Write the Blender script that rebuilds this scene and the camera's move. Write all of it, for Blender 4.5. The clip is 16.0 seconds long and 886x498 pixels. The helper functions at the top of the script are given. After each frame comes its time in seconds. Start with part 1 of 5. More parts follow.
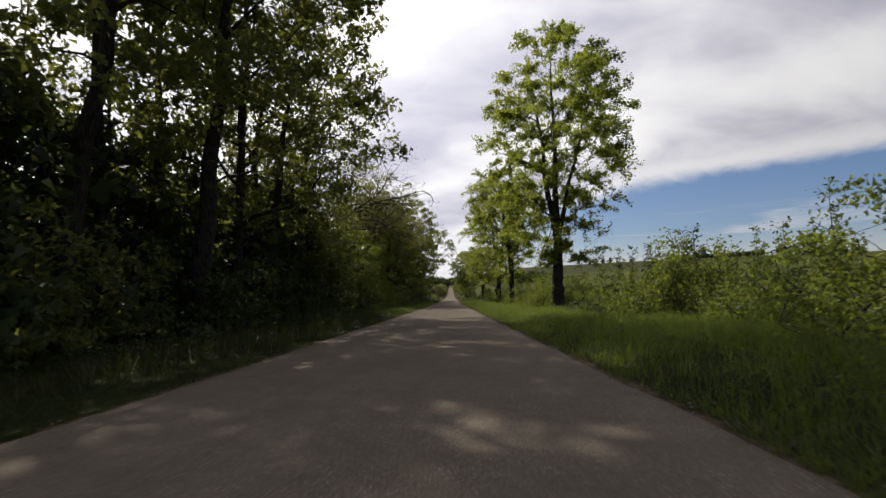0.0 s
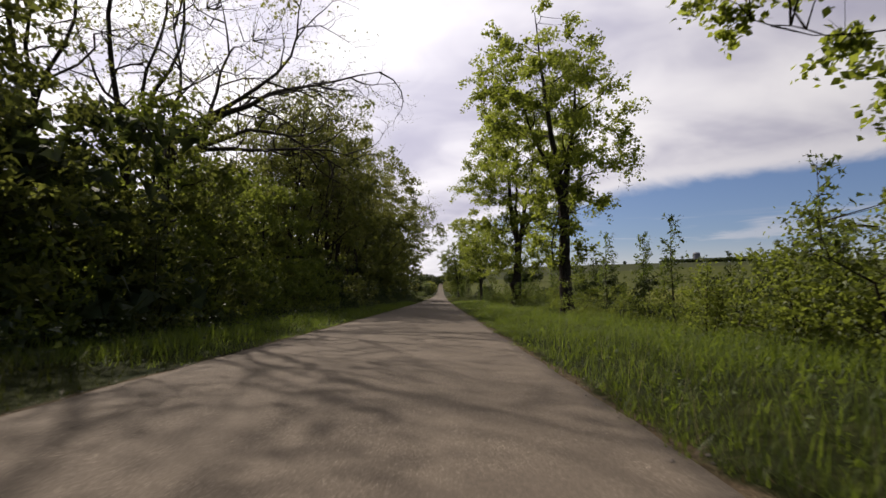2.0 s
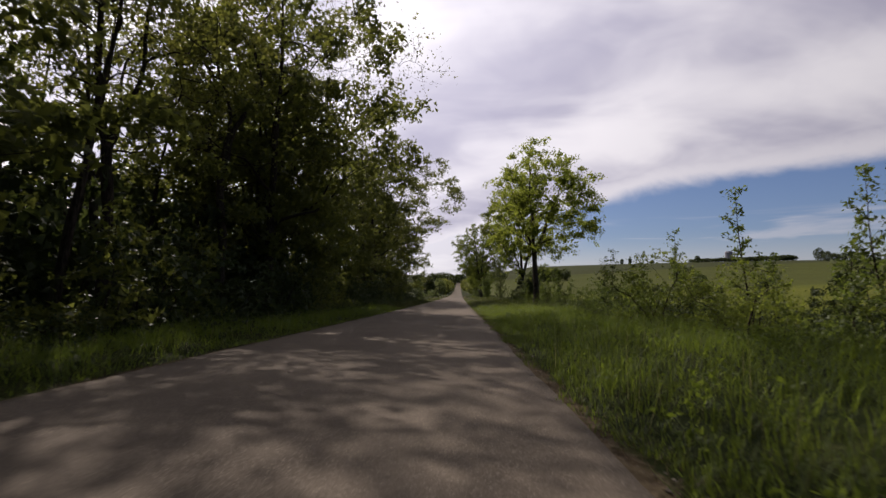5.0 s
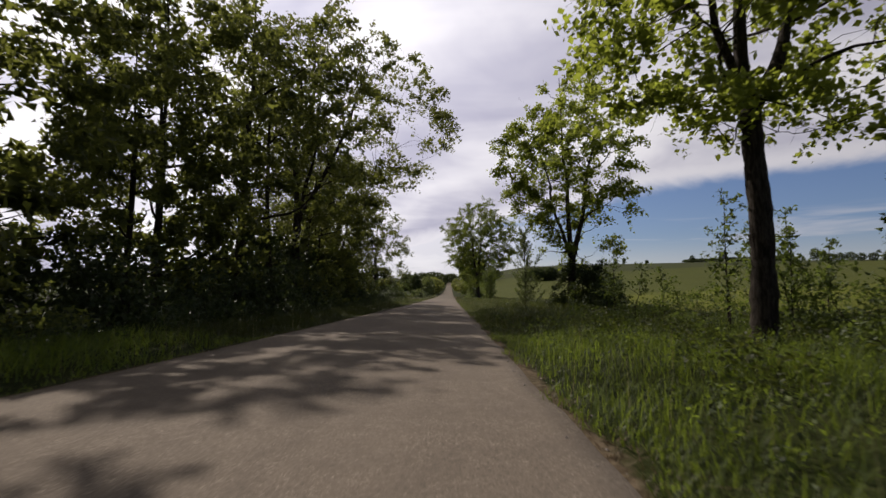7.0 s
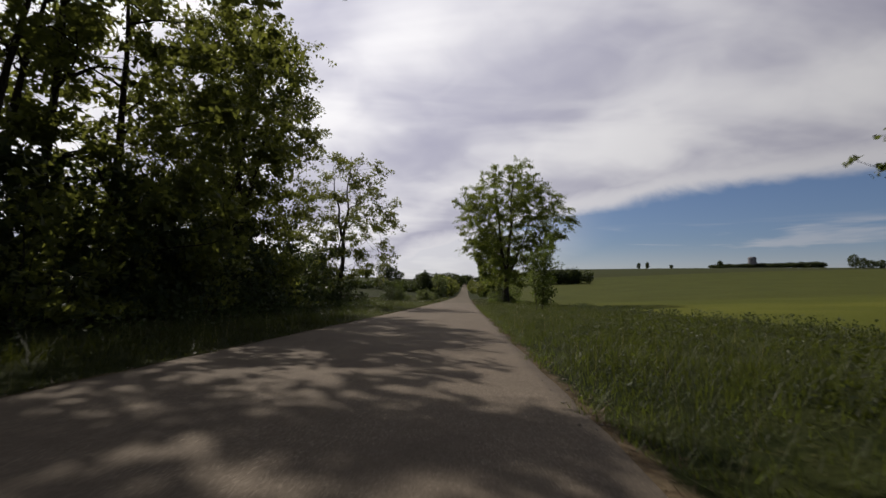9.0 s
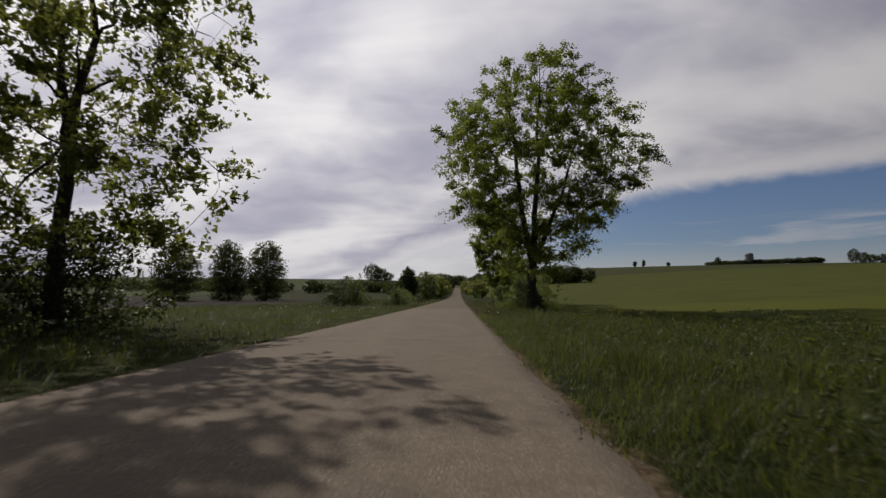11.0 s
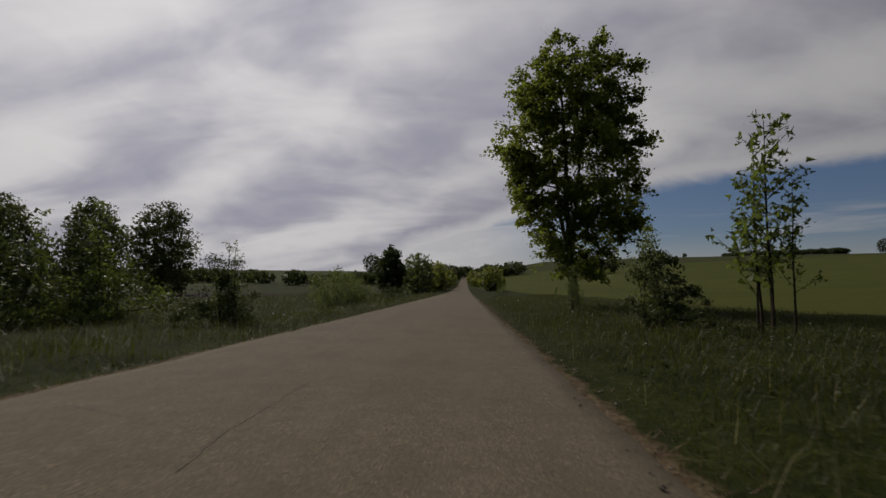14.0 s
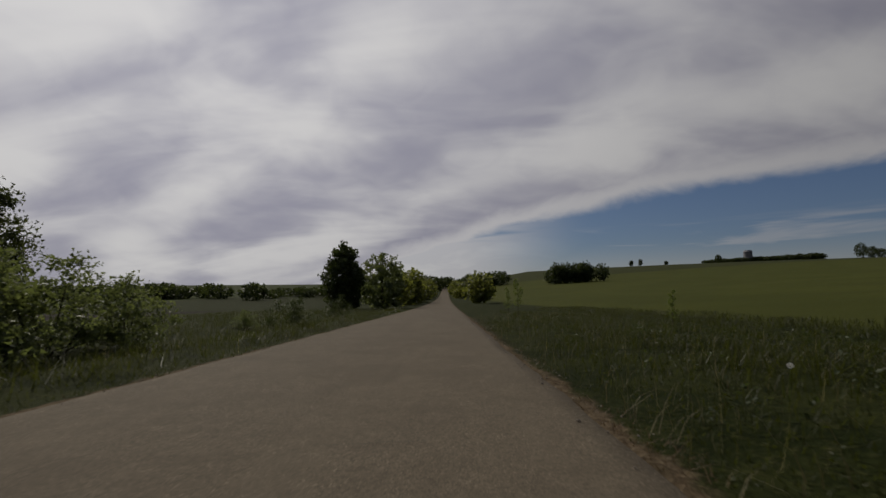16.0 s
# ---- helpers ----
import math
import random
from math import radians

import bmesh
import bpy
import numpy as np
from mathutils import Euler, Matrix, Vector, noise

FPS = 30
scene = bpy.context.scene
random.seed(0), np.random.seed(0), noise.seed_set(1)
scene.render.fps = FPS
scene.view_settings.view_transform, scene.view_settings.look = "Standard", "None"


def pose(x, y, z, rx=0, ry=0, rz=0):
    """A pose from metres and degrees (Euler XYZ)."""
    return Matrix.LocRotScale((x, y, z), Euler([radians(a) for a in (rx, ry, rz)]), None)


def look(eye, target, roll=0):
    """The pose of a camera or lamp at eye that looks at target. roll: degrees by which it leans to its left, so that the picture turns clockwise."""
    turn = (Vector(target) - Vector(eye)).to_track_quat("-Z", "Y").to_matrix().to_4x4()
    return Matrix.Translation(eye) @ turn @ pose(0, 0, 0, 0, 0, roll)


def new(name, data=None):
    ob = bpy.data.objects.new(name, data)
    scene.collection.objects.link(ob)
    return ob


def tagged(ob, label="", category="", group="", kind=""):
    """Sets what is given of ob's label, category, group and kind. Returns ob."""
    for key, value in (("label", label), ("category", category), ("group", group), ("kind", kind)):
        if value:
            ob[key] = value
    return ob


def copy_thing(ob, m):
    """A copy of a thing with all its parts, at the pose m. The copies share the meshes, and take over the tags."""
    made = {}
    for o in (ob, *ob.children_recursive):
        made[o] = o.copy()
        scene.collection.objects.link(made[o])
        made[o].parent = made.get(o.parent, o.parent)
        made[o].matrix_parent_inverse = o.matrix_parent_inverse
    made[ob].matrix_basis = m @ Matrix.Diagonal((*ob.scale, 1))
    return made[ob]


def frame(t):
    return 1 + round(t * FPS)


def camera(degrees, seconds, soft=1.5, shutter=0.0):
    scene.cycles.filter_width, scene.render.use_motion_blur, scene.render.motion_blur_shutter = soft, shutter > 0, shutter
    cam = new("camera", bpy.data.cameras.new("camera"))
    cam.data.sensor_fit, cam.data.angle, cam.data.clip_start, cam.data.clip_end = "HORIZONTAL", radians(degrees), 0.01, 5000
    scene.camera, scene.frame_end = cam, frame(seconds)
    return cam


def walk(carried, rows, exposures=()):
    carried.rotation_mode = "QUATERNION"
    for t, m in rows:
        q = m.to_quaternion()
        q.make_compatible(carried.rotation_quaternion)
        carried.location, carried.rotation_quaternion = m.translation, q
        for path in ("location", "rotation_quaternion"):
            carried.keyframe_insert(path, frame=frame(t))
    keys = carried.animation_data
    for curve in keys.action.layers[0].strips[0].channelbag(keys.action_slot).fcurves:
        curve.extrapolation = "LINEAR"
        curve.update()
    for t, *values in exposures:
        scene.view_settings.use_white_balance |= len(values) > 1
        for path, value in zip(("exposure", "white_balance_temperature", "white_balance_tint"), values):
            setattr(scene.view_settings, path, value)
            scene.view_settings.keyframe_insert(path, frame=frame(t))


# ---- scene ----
cam = camera(85.4, 16.0, soft=1.5, shutter=0.08)

# seconds, x, y, z, yaw, pitch, roll along the lane
ROWS = [
    (0.0, 0.740, -0.00, 1.000, 1.01, 4.99, 1.66),
    (0.5, 0.862, 7.24, 0.861, 1.11, 4.83, 0.71),
    (1.0, 0.959, 14.49, 0.726, 0.53, 4.84, 0.24),
    (1.5, 1.043, 21.64, 0.596, 0.03, 4.94, -0.28),
    (2.0, 1.130, 28.64, 0.471, -0.16, 4.81, 0.31),
    (2.5, 1.268, 35.56, 0.351, 0.44, 5.33, -0.90),
    (3.0, 1.432, 42.53, 0.234, -0.15, 4.88, -0.40),
    (3.5, 1.551, 49.51, 0.120, 0.54, 5.21, -2.40),
    (4.0, 1.646, 56.52, 0.008, 1.49, 4.75, -0.42),
    (6.5, 1.700, 92.88, -0.520, 2.13, 4.90, 0.22),
    (7.0, 1.702, 100.31, -0.618, 0.92, 4.86, 0.02),
    (7.5, 1.723, 107.80, -0.712, 2.52, 5.10, -2.15),
    (8.0, 1.711, 115.27, -0.802, 2.65, 4.94, -0.69),
    (8.5, 1.636, 122.76, -0.890, 0.89, 4.85, -0.26),
    (9.0, 1.604, 130.30, -0.974, 2.76, 5.12, -0.97),
    (9.5, 1.604, 137.85, -1.054, 2.35, 5.46, 0.11),
    (10.0, 1.606, 145.41, -1.131, 2.59, 5.33, -0.40),
    (12.5, 1.832, 182.92, -1.456, 0.45, 5.73, 0.33),
    (13.0, 1.865, 189.53, -1.504, 1.76, 5.95, -1.80),
    (13.5, 1.767, 196.16, -1.549, 3.66, 5.51, -1.85),
    (14.0, 1.531, 202.61, -1.590, 2.68, 4.51, -0.01),
    (14.5, 1.433, 208.93, -1.628, 1.32, 5.41, -0.42),
    (15.0, 1.426, 215.17, -1.663, 2.14, 5.98, -1.02),
    (15.5, 1.457, 221.20, -1.694, 2.51, 5.76, -0.33),
    (16.0, 1.458, 227.26, -1.723, 0.45, 5.94, 1.05),
]
EXPOSURES = [(0.0, 0.5, 6500, 10), (1.0, 0.4, 6500, 10), (2.0, 0.45, 6500, 15), (3.0, 0.5, 6500, 16), (4.0, 0.2, 6400, 20), (6.5, 0.45, 6400, 15), (7.0, 0.25, 6400, 15), (7.5, 0.0, 6400, 14),
             (8.5, 0.0, 6400, 12), (10.0, -0.08, 6450, 12), (12.5, -0.45, 6550, 11), (16.0, -0.72, 6500, 10)]
walk(cam, [(t, pose(x, y, z, 90 + p, r, w)) for t, x, y, z, w, p, r in ROWS],
     exposures=EXPOSURES)

# ------------------------------------------------------------------ light
SUN_EL, SUN_AZ = radians(40), radians(35)        # sun ahead and to the west of the lane
sun_way = Vector((-math.sin(SUN_AZ) * math.cos(SUN_EL), math.cos(SUN_AZ) * math.cos(SUN_EL), math.sin(SUN_EL)))
sun = new("sun", bpy.data.lights.new("sun", "SUN"))
sun.data.energy, sun.data.angle, sun.data.color = 4.6, radians(0.55), (1.0, 0.925, 0.82)
sun.matrix_world = look((-20, 40, 60), Vector((-20, 40, 60)) - sun_way)


class Nodes:
    """Short hand for building node trees."""

    def __init__(self, tree):
        self.tree = tree
        tree.nodes.clear()

    def add(self, kind, **inputs):
        n = self.tree.nodes.new(kind)
        for key, value in inputs.items():
            k = key.replace("_", " ")
            if k.isdigit() or (k.startswith("i") and k[1:].isdigit()):
                self.set(n.inputs[int(k.lstrip("i"))], value)
            else:
                self.set(n.inputs[k], value)
        return n

    def set(self, socket, value):
        if isinstance(value, bpy.types.NodeSocket):
            self.tree.links.new(value, socket)
        elif isinstance(value, bpy.types.Node):
            self.tree.links.new(value.outputs[0], socket)
        else:
            socket.default_value = value

    def maths(self, op, a, b=0.0, c=0.0, clamp=False):
        n = self.tree.nodes.new("ShaderNodeMath")
        n.operation, n.use_clamp = op, clamp
        self.set(n.inputs[0], a), self.set(n.inputs[1], b), self.set(n.inputs[2], c)
        return n.outputs[0]

    def ramp(self, value, lo, hi, a=0.0, b=1.0, smooth=True):
        n = self.tree.nodes.new("ShaderNodeMapRange")
        n.interpolation_type = "SMOOTHSTEP" if smooth else "LINEAR"
        for k, v in enumerate((value, lo, hi, a, b)):
            self.set(n.inputs[k], v)
        return n.outputs[0]

    def mix(self, f, a, b, mode="MIX"):
        n = self.tree.nodes.new("ShaderNodeMix")
        n.data_type, n.blend_type = "RGBA", mode
        self.set(n.inputs[0], f), self.set(n.inputs[6], a), self.set(n.inputs[7], b)
        return n.outputs[2]

    def noise(self, vector, scale, detail=3.0, rough=0.55, distort=0.0):
        n = self.add("ShaderNodeTexNoise", Vector=vector, Scale=scale, Detail=detail, Roughness=rough, Distortion=distort)
        return n.outputs[0]


def rgb(r, g, b):
    return (r, g, b, 1.0)


def make_world():
    world = bpy.data.worlds.new("sky")
    scene.world = world
    world.use_nodes = True
    n = Nodes(world.node_tree)
    sky = n.add("ShaderNodeTexSky")
    sky.sky_type, sky.sun_disc = "NISHITA", False
    sky.sun_elevation, sky.sun_rotation = SUN_EL, -SUN_AZ
    sky.air_density, sky.dust_density, sky.ozone_density = 1.0, 0.6, 2.0
    way = n.add("ShaderNodeTexCoord").outputs["Generated"]
    sep = n.add("ShaderNodeSeparateXYZ", i0=way)
    up = n.maths("MAXIMUM", sep.outputs[2], 0.0)
    z = n.maths("ADD", up, 0.30)
    u, v = n.maths("DIVIDE", sep.outputs[0], z), n.maths("DIVIDE", sep.outputs[1], z)
    plane = n.add("ShaderNodeCombineXYZ", X=u, Y=v)
    across = n.maths("ADD", n.maths("MULTIPLY", u, 0.62), n.maths("MULTIPLY", v, 0.78))
    # the bank of cloud ends along a ragged line in the north-east
    ragged = n.noise(plane, 2.6, 5.0, 0.6, 0.5)
    edge = n.maths("ADD", across, n.maths("MULTIPLY", n.maths("SUBTRACT", ragged, 0.5), 0.30))
    bank = n.ramp(edge, 1.86, 2.0, 1.0, 0.0)
    # behind, towards the south, the unseen bank is broken up to weaken fill light
    south = n.maths("ADD", v, n.maths("MULTIPLY", n.maths("SUBTRACT", n.noise(plane, 1.4, 3.0), 0.5), 0.9))
    bank = n.maths("MULTIPLY", bank, n.ramp(south, -0.4, 0.25, 0.05, 1.0))
    # thin level streaks in the gap and a pale veil low down
    level = n.add("ShaderNodeCombineXYZ", X=sep.outputs[0], Y=sep.outputs[1], Z=n.maths("MULTIPLY", up, 11.0))
    streak = n.ramp(n.noise(level, 3.1, 4.0, 0.55, 0.4), 0.54, 0.70, 0.0, 0.48)
    streak = n.maths("MULTIPLY", streak, n.maths("MULTIPLY", n.ramp(up, 0.04, 0.09), n.ramp(up, 0.115, 0.145, 1.0, 0.0)))
    veil = n.ramp(up, 0.0, 0.11, 0.62, 0.0)
    west = n.ramp(sep.outputs[0], 0.0, 0.30, 0.9, 0.0)
    cover = n.maths("MAXIMUM", bank, n.maths("MAXIMUM", streak, n.maths("MAXIMUM", veil, n.maths("MULTIPLY", west, n.ramp(n.noise(level, 2.2, 3.0), 0.36, 0.5)))))
    # cloud body: broad rolls along the edge of the bank, billows and wisps over them, brighter towards the sun
    warp = n.maths("MULTIPLY", n.maths("SUBTRACT", n.noise(plane, 1.5, 3.0, 0.5, 0.3), 0.5), 0.75)
    roll = n.maths("SINE", n.maths("MULTIPLY", n.maths("SUBTRACT", n.maths("ADD", across, warp), 1.30), 9.6))
    stretch = n.add("ShaderNodeMapping", Vector=plane, Rotation=(0, 0, radians(39)), Scale=(0.55, 1.0, 1.0))
    body = n.noise(stretch, 2.3, 4.0, 0.5, 0.6)
    wisps = n.noise(plane, 5.0, 3.0, 0.5, 0.9)
    tone = n.maths("ADD", n.maths("MULTIPLY", roll, 0.10), n.maths("ADD", n.maths("MULTIPLY", body, 0.82), n.maths("MULTIPLY", wisps, 0.18)))
    tone = n.ramp(tone, 0.27, 0.72)
    tone = n.maths("MAXIMUM", tone, n.ramp(edge, 1.66, 1.86, 0.0, 0.75))
    dot = n.add("ShaderNodeVectorMath")
    dot.operation = "DOT_PRODUCT"
    n.set(dot.inputs[0], way)
    dot.inputs[1].default_value = sun_way
    glow = n.ramp(dot.outputs["Value"], 0.1, 1.0, smooth=False)
    light = n.maths("ADD", 0.46, n.maths("MULTIPLY", n.maths("POWER", glow, 1.8), 0.62))
    grey = n.mix(tone, rgb(0.50, 0.495, 0.60), rgb(1.0, 0.985, 0.985))
    cloud = n.add("ShaderNodeBackground", Color=grey, Strength=light)
    clear = n.add("ShaderNodeBackground", Color=n.mix(1.0, sky, rgb(0.92, 0.98, 1.18), "MULTIPLY"), Strength=0.046)
    both = n.add("ShaderNodeMixShader", Fac=cover, i1=clear, i2=cloud)
    n.add("ShaderNodeOutputWorld", Surface=both)


make_world()


# ------------------------------------------------------------------ lie of the land
def smooth(a, b, x):
    k = np.clip((x - a) / (b - a), 0, 1)
    return k * k * (3 - 2 * k)


def lane_z(y):
    """Height of the lane: it runs down into a shallow hollow and climbs again far off."""
    y = np.asarray(y, float)
    near = -(0.0194 * y - 3.265e-5 * y * y)
    far = -2.882 + 6.8e-5 * np.square(np.minimum(y, 800) - 297) + np.maximum(y - 800, 0) * 0.006
    return np.where(y < 297, near, far)


def land_z(x, y):
    x, y = np.asarray(x, float), np.asarray(y, float)
    r = np.maximum(x - 15, 0)
    right = 0.040 * 700 * (1 - np.exp(-r / 700)) * 1.15 + 0.012 * np.clip(y - 330, 0, 900) * smooth(5, 90, x) + 0.041 * np.clip(y - 800, 0, 600) * smooth(40, 200, x)
    left = 0.014 * 900 * (1 - np.exp(-np.maximum(-x - 60, 0) / 900)) + 0.006 * np.clip(y - 360, 0, 900) * smooth(5, 120, -x)
    ditch = -0.22 * np.exp(-np.square((x - 10.5) / 1.4)) - 0.16 * np.exp(-np.square((x + 6.2) / 1.1))
    side = np.maximum(np.abs(x) - 2.7, 0)
    bank = -0.05 * smooth(0, 0.5, side) + 0.08 * smooth(0.6, 2.0, side)
    lump = 0.05 * np.sin(x * 1.3 + 0.7 * np.sin(y * 0.9)) * np.sin(y * 0.53 + x * 0.4) * smooth(0.8, 3, side)
    return lane_z(y) + right + left + ditch + bank + lump


def gz(x, y):
    return float(land_z(x, y))


# ------------------------------------------------------------------ materials
def material(name):
    m = bpy.data.materials.new(name)
    m.use_nodes = True
    return m, Nodes(m.node_tree)


def finish(n, colour, rough=0.8, bump=None, strength=0.3, distance=0.02, spec=0.3):
    b = n.add("ShaderNodeBsdfPrincipled", Base_Color=colour, Roughness=rough)
    b.inputs["Specular IOR Level"].default_value = spec
    if bump is not None:
        k = n.add("ShaderNodeBump", Height=bump, Strength=strength, Distance=distance)
        n.set(b.inputs["Normal"], k)
    n.add("ShaderNodeOutputMaterial", Surface=b)


def leaf_material(name, dark, light, through_colour, share=0.45):
    m, n = material(name)
    geo = n.add("ShaderNodeNewGeometry")
    each = geo.outputs["Random Per Island"]
    broad = n.noise(geo.outputs["Position"], 0.7, 2.0)
    f = n.maths("ADD", n.maths("MULTIPLY", each, 0.7), n.maths("MULTIPLY", n.ramp(broad, 0.35, 0.65), 0.3))
    col = n.mix(f, dark, light)
    thr = n.mix(f, through_colour, tuple(min(1, c * 1.5) for c in through_colour[:3]) + (1,))
    d = n.add("ShaderNodeBsdfPrincipled", Base_Color=col, Roughness=0.58)
    d.inputs["Specular IOR Level"].default_value = 0.20
    t = n.add("ShaderNodeBsdfTranslucent", Color=thr)
    mx = n.add("ShaderNodeMixShader", Fac=share, i1=d, i2=t)
    n.add("ShaderNodeOutputMaterial", Surface=mx)
    return m


def bark_material(name, dark, light):
    m, n = material(name)
    pos = n.add("ShaderNodeNewGeometry").outputs["Position"]
    run = n.add("ShaderNodeMapping", Vector=pos, Scale=(9, 9, 1.6))
    ridges = n.noise(run, 2.2, 5.0, 0.65, 0.3)
    moss = n.noise(pos, 1.3, 3.0)
    col = n.mix(n.ramp(ridges, 0.35, 0.68), dark, light)
    col = n.mix(n.ramp(moss, 0.58, 0.75, 0, 0.5), col, rgb(0.07, 0.09, 0.03))
    finish(n, col, 0.95, ridges, 0.8, 0.04, 0.05)
    return m


def asphalt_material(name, base, patch):
    m, n = material(name)
    pos = n.add("ShaderNodeNewGeometry").outputs["Position"]
    cells = n.add("ShaderNodeTexVoronoi", Vector=pos, Scale=110.0)
    grit = cells.outputs["Color"]
    g = n.add("ShaderNodeSeparateColor", Color=grit).outputs[0]
    fine = n.noise(pos, 160.0, 3.0, 0.7)
    stains = n.noise(pos, 0.9, 5.0, 0.65, 0.4)
    along = n.add("ShaderNodeMapping", Vector=pos, Scale=(1.4, 0.10, 1.0))
    worn = n.noise(along, 1.1, 4.0, 0.6)
    col = n.mix(n.ramp(g, 0.0, 1.0), tuple(c * 0.62 for c in base[:3]) + (1,), tuple(c * 1.36 for c in base[:3]) + (1,))
    col = n.mix(n.maths("GREATER_THAN", g, 0.95), col, tuple(c * 2.3 for c in base[:3]) + (1,))
    col = n.mix(n.ramp(stains, 0.42, 0.66, 0, 0.65), col, patch)
    col = n.mix(n.ramp(worn, 0.45, 0.7, 0, 0.35), col, tuple(c * 1.25 for c in base[:3]) + (1,))
    mottle = n.noise(pos, 5.0, 4.0, 0.7, 0.3)
    col = n.mix(n.ramp(mottle, 0.3, 0.7, 0.0, 0.5), col, tuple(c * 0.72 for c in base[:3]) + (1,))
    col = n.mix(n.ramp(n.noise(pos, 28.0, 3.0, 0.7), 0.45, 0.75, 0.0, 0.45), col, tuple(c * 1.35 for c in base[:3]) + (1,))
    h = n.maths("ADD", n.maths("MULTIPLY", cells.outputs["Distance"], 0.7), n.maths("MULTIPLY", fine, 0.5))
    finish(n, col, n.ramp(fine, 0.3, 0.7, 0.85, 0.97), h, 0.5, 0.004, 0.06)
    return m


def ground_material():
    m, n = material("meadow_and_field")
    pos = n.add("ShaderNodeNewGeometry").outputs["Position"]
    sep = n.add("ShaderNodeSeparateXYZ", i0=pos)
    x, y = sep.outputs[0], sep.outputs[1]
    big, mid, fine = n.noise(pos, 0.05, 4.0), n.noise(pos, 0.7, 4.0, 0.65), n.noise(pos, 9.0, 4.0, 0.7)
    wob = n.maths("MULTIPLY", n.maths("SUBTRACT", n.noise(pos, 0.25, 3.0), 0.5), 4.0)
    xw = n.maths("ADD", x, wob)
    turf = n.mix(n.ramp(mid, 0.35, 0.65), rgb(0.010, 0.014, 0.0035), rgb(0.022, 0.026, 0.007))
    turf = n.mix(n.ramp(fine, 0.5, 0.75, 0, 0.6), turf, rgb(0.0504, 0.0504, 0.0180))
    rows = n.add("ShaderNodeTexWave", Vector=pos, Scale=0.9, Distortion=1.5, Detail=2.0)
    crop = n.mix(n.ramp(big, 0.38, 0.62), rgb(0.060, 0.066, 0.009), rgb(0.082, 0.086, 0.013))
    crop = n.mix(n.maths("MULTIPLY", rows.outputs["Fac"], 0.18), crop, rgb(0.040, 0.050, 0.009))
    crop = n.mix(n.ramp(fine, 0.45, 0.75, 0, 0.45), crop, rgb(0.045, 0.052, 0.008))
    line = n.maths("SUBTRACT", y, n.maths("MULTIPLY", x, 0.42))
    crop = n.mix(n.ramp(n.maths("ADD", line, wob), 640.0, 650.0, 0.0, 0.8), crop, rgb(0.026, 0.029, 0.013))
    # dimmer sunlight farther along is painted in as a duller crop
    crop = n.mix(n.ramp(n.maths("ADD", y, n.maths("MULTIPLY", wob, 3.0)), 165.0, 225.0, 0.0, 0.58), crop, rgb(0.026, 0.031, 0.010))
    soil = n.mix(n.ramp(mid, 0.35, 0.7), rgb(0.012, 0.0098, 0.0082), rgb(0.023, 0.019, 0.016))
    dirt = n.mix(n.ramp(fine, 0.35, 0.7), rgb(0.052, 0.037, 0.022), rgb(0.112, 0.086, 0.055))
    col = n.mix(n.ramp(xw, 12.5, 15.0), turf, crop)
    col = n.mix(n.maths("MULTIPLY", n.ramp(n.maths("ADD", y, wob), 292.0, 300.0, 1.0, 0.0), n.maths("MULTIPLY", n.ramp(xw, -26.0, -29.0), n.ramp(xw, -110.0, -100.0))), col, soil)
    col = n.mix(n.ramp(xw, -112.0, -118.0), col, rgb(0.030, 0.038, 0.012))
    ax = n.maths("ADD", n.maths("ABSOLUTE", x), n.maths("ADD", n.maths("MULTIPLY", wob, 0.08), n.maths("MULTIPLY", n.maths("SUBTRACT", n.noise(pos, 2.6, 3.0, 0.6), 0.5), 0.45)))
    col = n.mix(n.maths("MULTIPLY", n.ramp(ax, 2.71, 2.87, 1.0, 0.0), n.ramp(mid, 0.25, 0.55, 0.55, 1.0)), col, dirt)
    h = n.maths("ADD", n.maths("MULTIPLY", mid, 0.6), fine)
    finish(n, col, 0.97, h, 0.8, 0.08, 0.03)
    return m


M_GROUND = ground_material()
M_ROAD = asphalt_material("worn_asphalt", rgb(0.118, 0.096, 0.073), rgb(0.086, 0.070, 0.054))
M_ROAD_NEW = asphalt_material("relaid_asphalt", rgb(0.093, 0.077, 0.055), rgb(0.070, 0.057, 0.041))
M_MAPLE = leaf_material("maple_leaf", rgb(0.038, 0.056, 0.010), rgb(0.090, 0.110, 0.020), rgb(0.25, 0.29, 0.035), 0.48)
M_WOOD = leaf_material("wood_leaf", rgb(0.031, 0.040, 0.012), rgb(0.072, 0.080, 0.022), rgb(0.155, 0.17, 0.030), 0.42)
# dark foliage, taken darker still to carry deep shade under the trees
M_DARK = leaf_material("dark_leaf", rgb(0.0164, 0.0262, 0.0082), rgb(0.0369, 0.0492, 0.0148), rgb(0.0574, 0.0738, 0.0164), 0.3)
M_SHRUB = leaf_material("shrub_leaf", rgb(0.028, 0.043, 0.009), rgb(0.064, 0.082, 0.019), rgb(0.115, 0.150, 0.024), 0.40)
M_SILVER = leaf_material("willow_leaf", rgb(0.062, 0.080, 0.034), rgb(0.122, 0.138, 0.064), rgb(0.15, 0.18, 0.045), 0.36)
M_GRASS = leaf_material("grass_blade", rgb(0.034, 0.053, 0.007), rgb(0.072, 0.095, 0.016), rgb(0.135, 0.178, 0.018), 0.45)
# drier meadow grass, darkened further for shade and weaker sun past the wood
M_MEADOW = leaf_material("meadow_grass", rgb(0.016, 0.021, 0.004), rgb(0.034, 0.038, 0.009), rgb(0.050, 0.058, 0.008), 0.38)
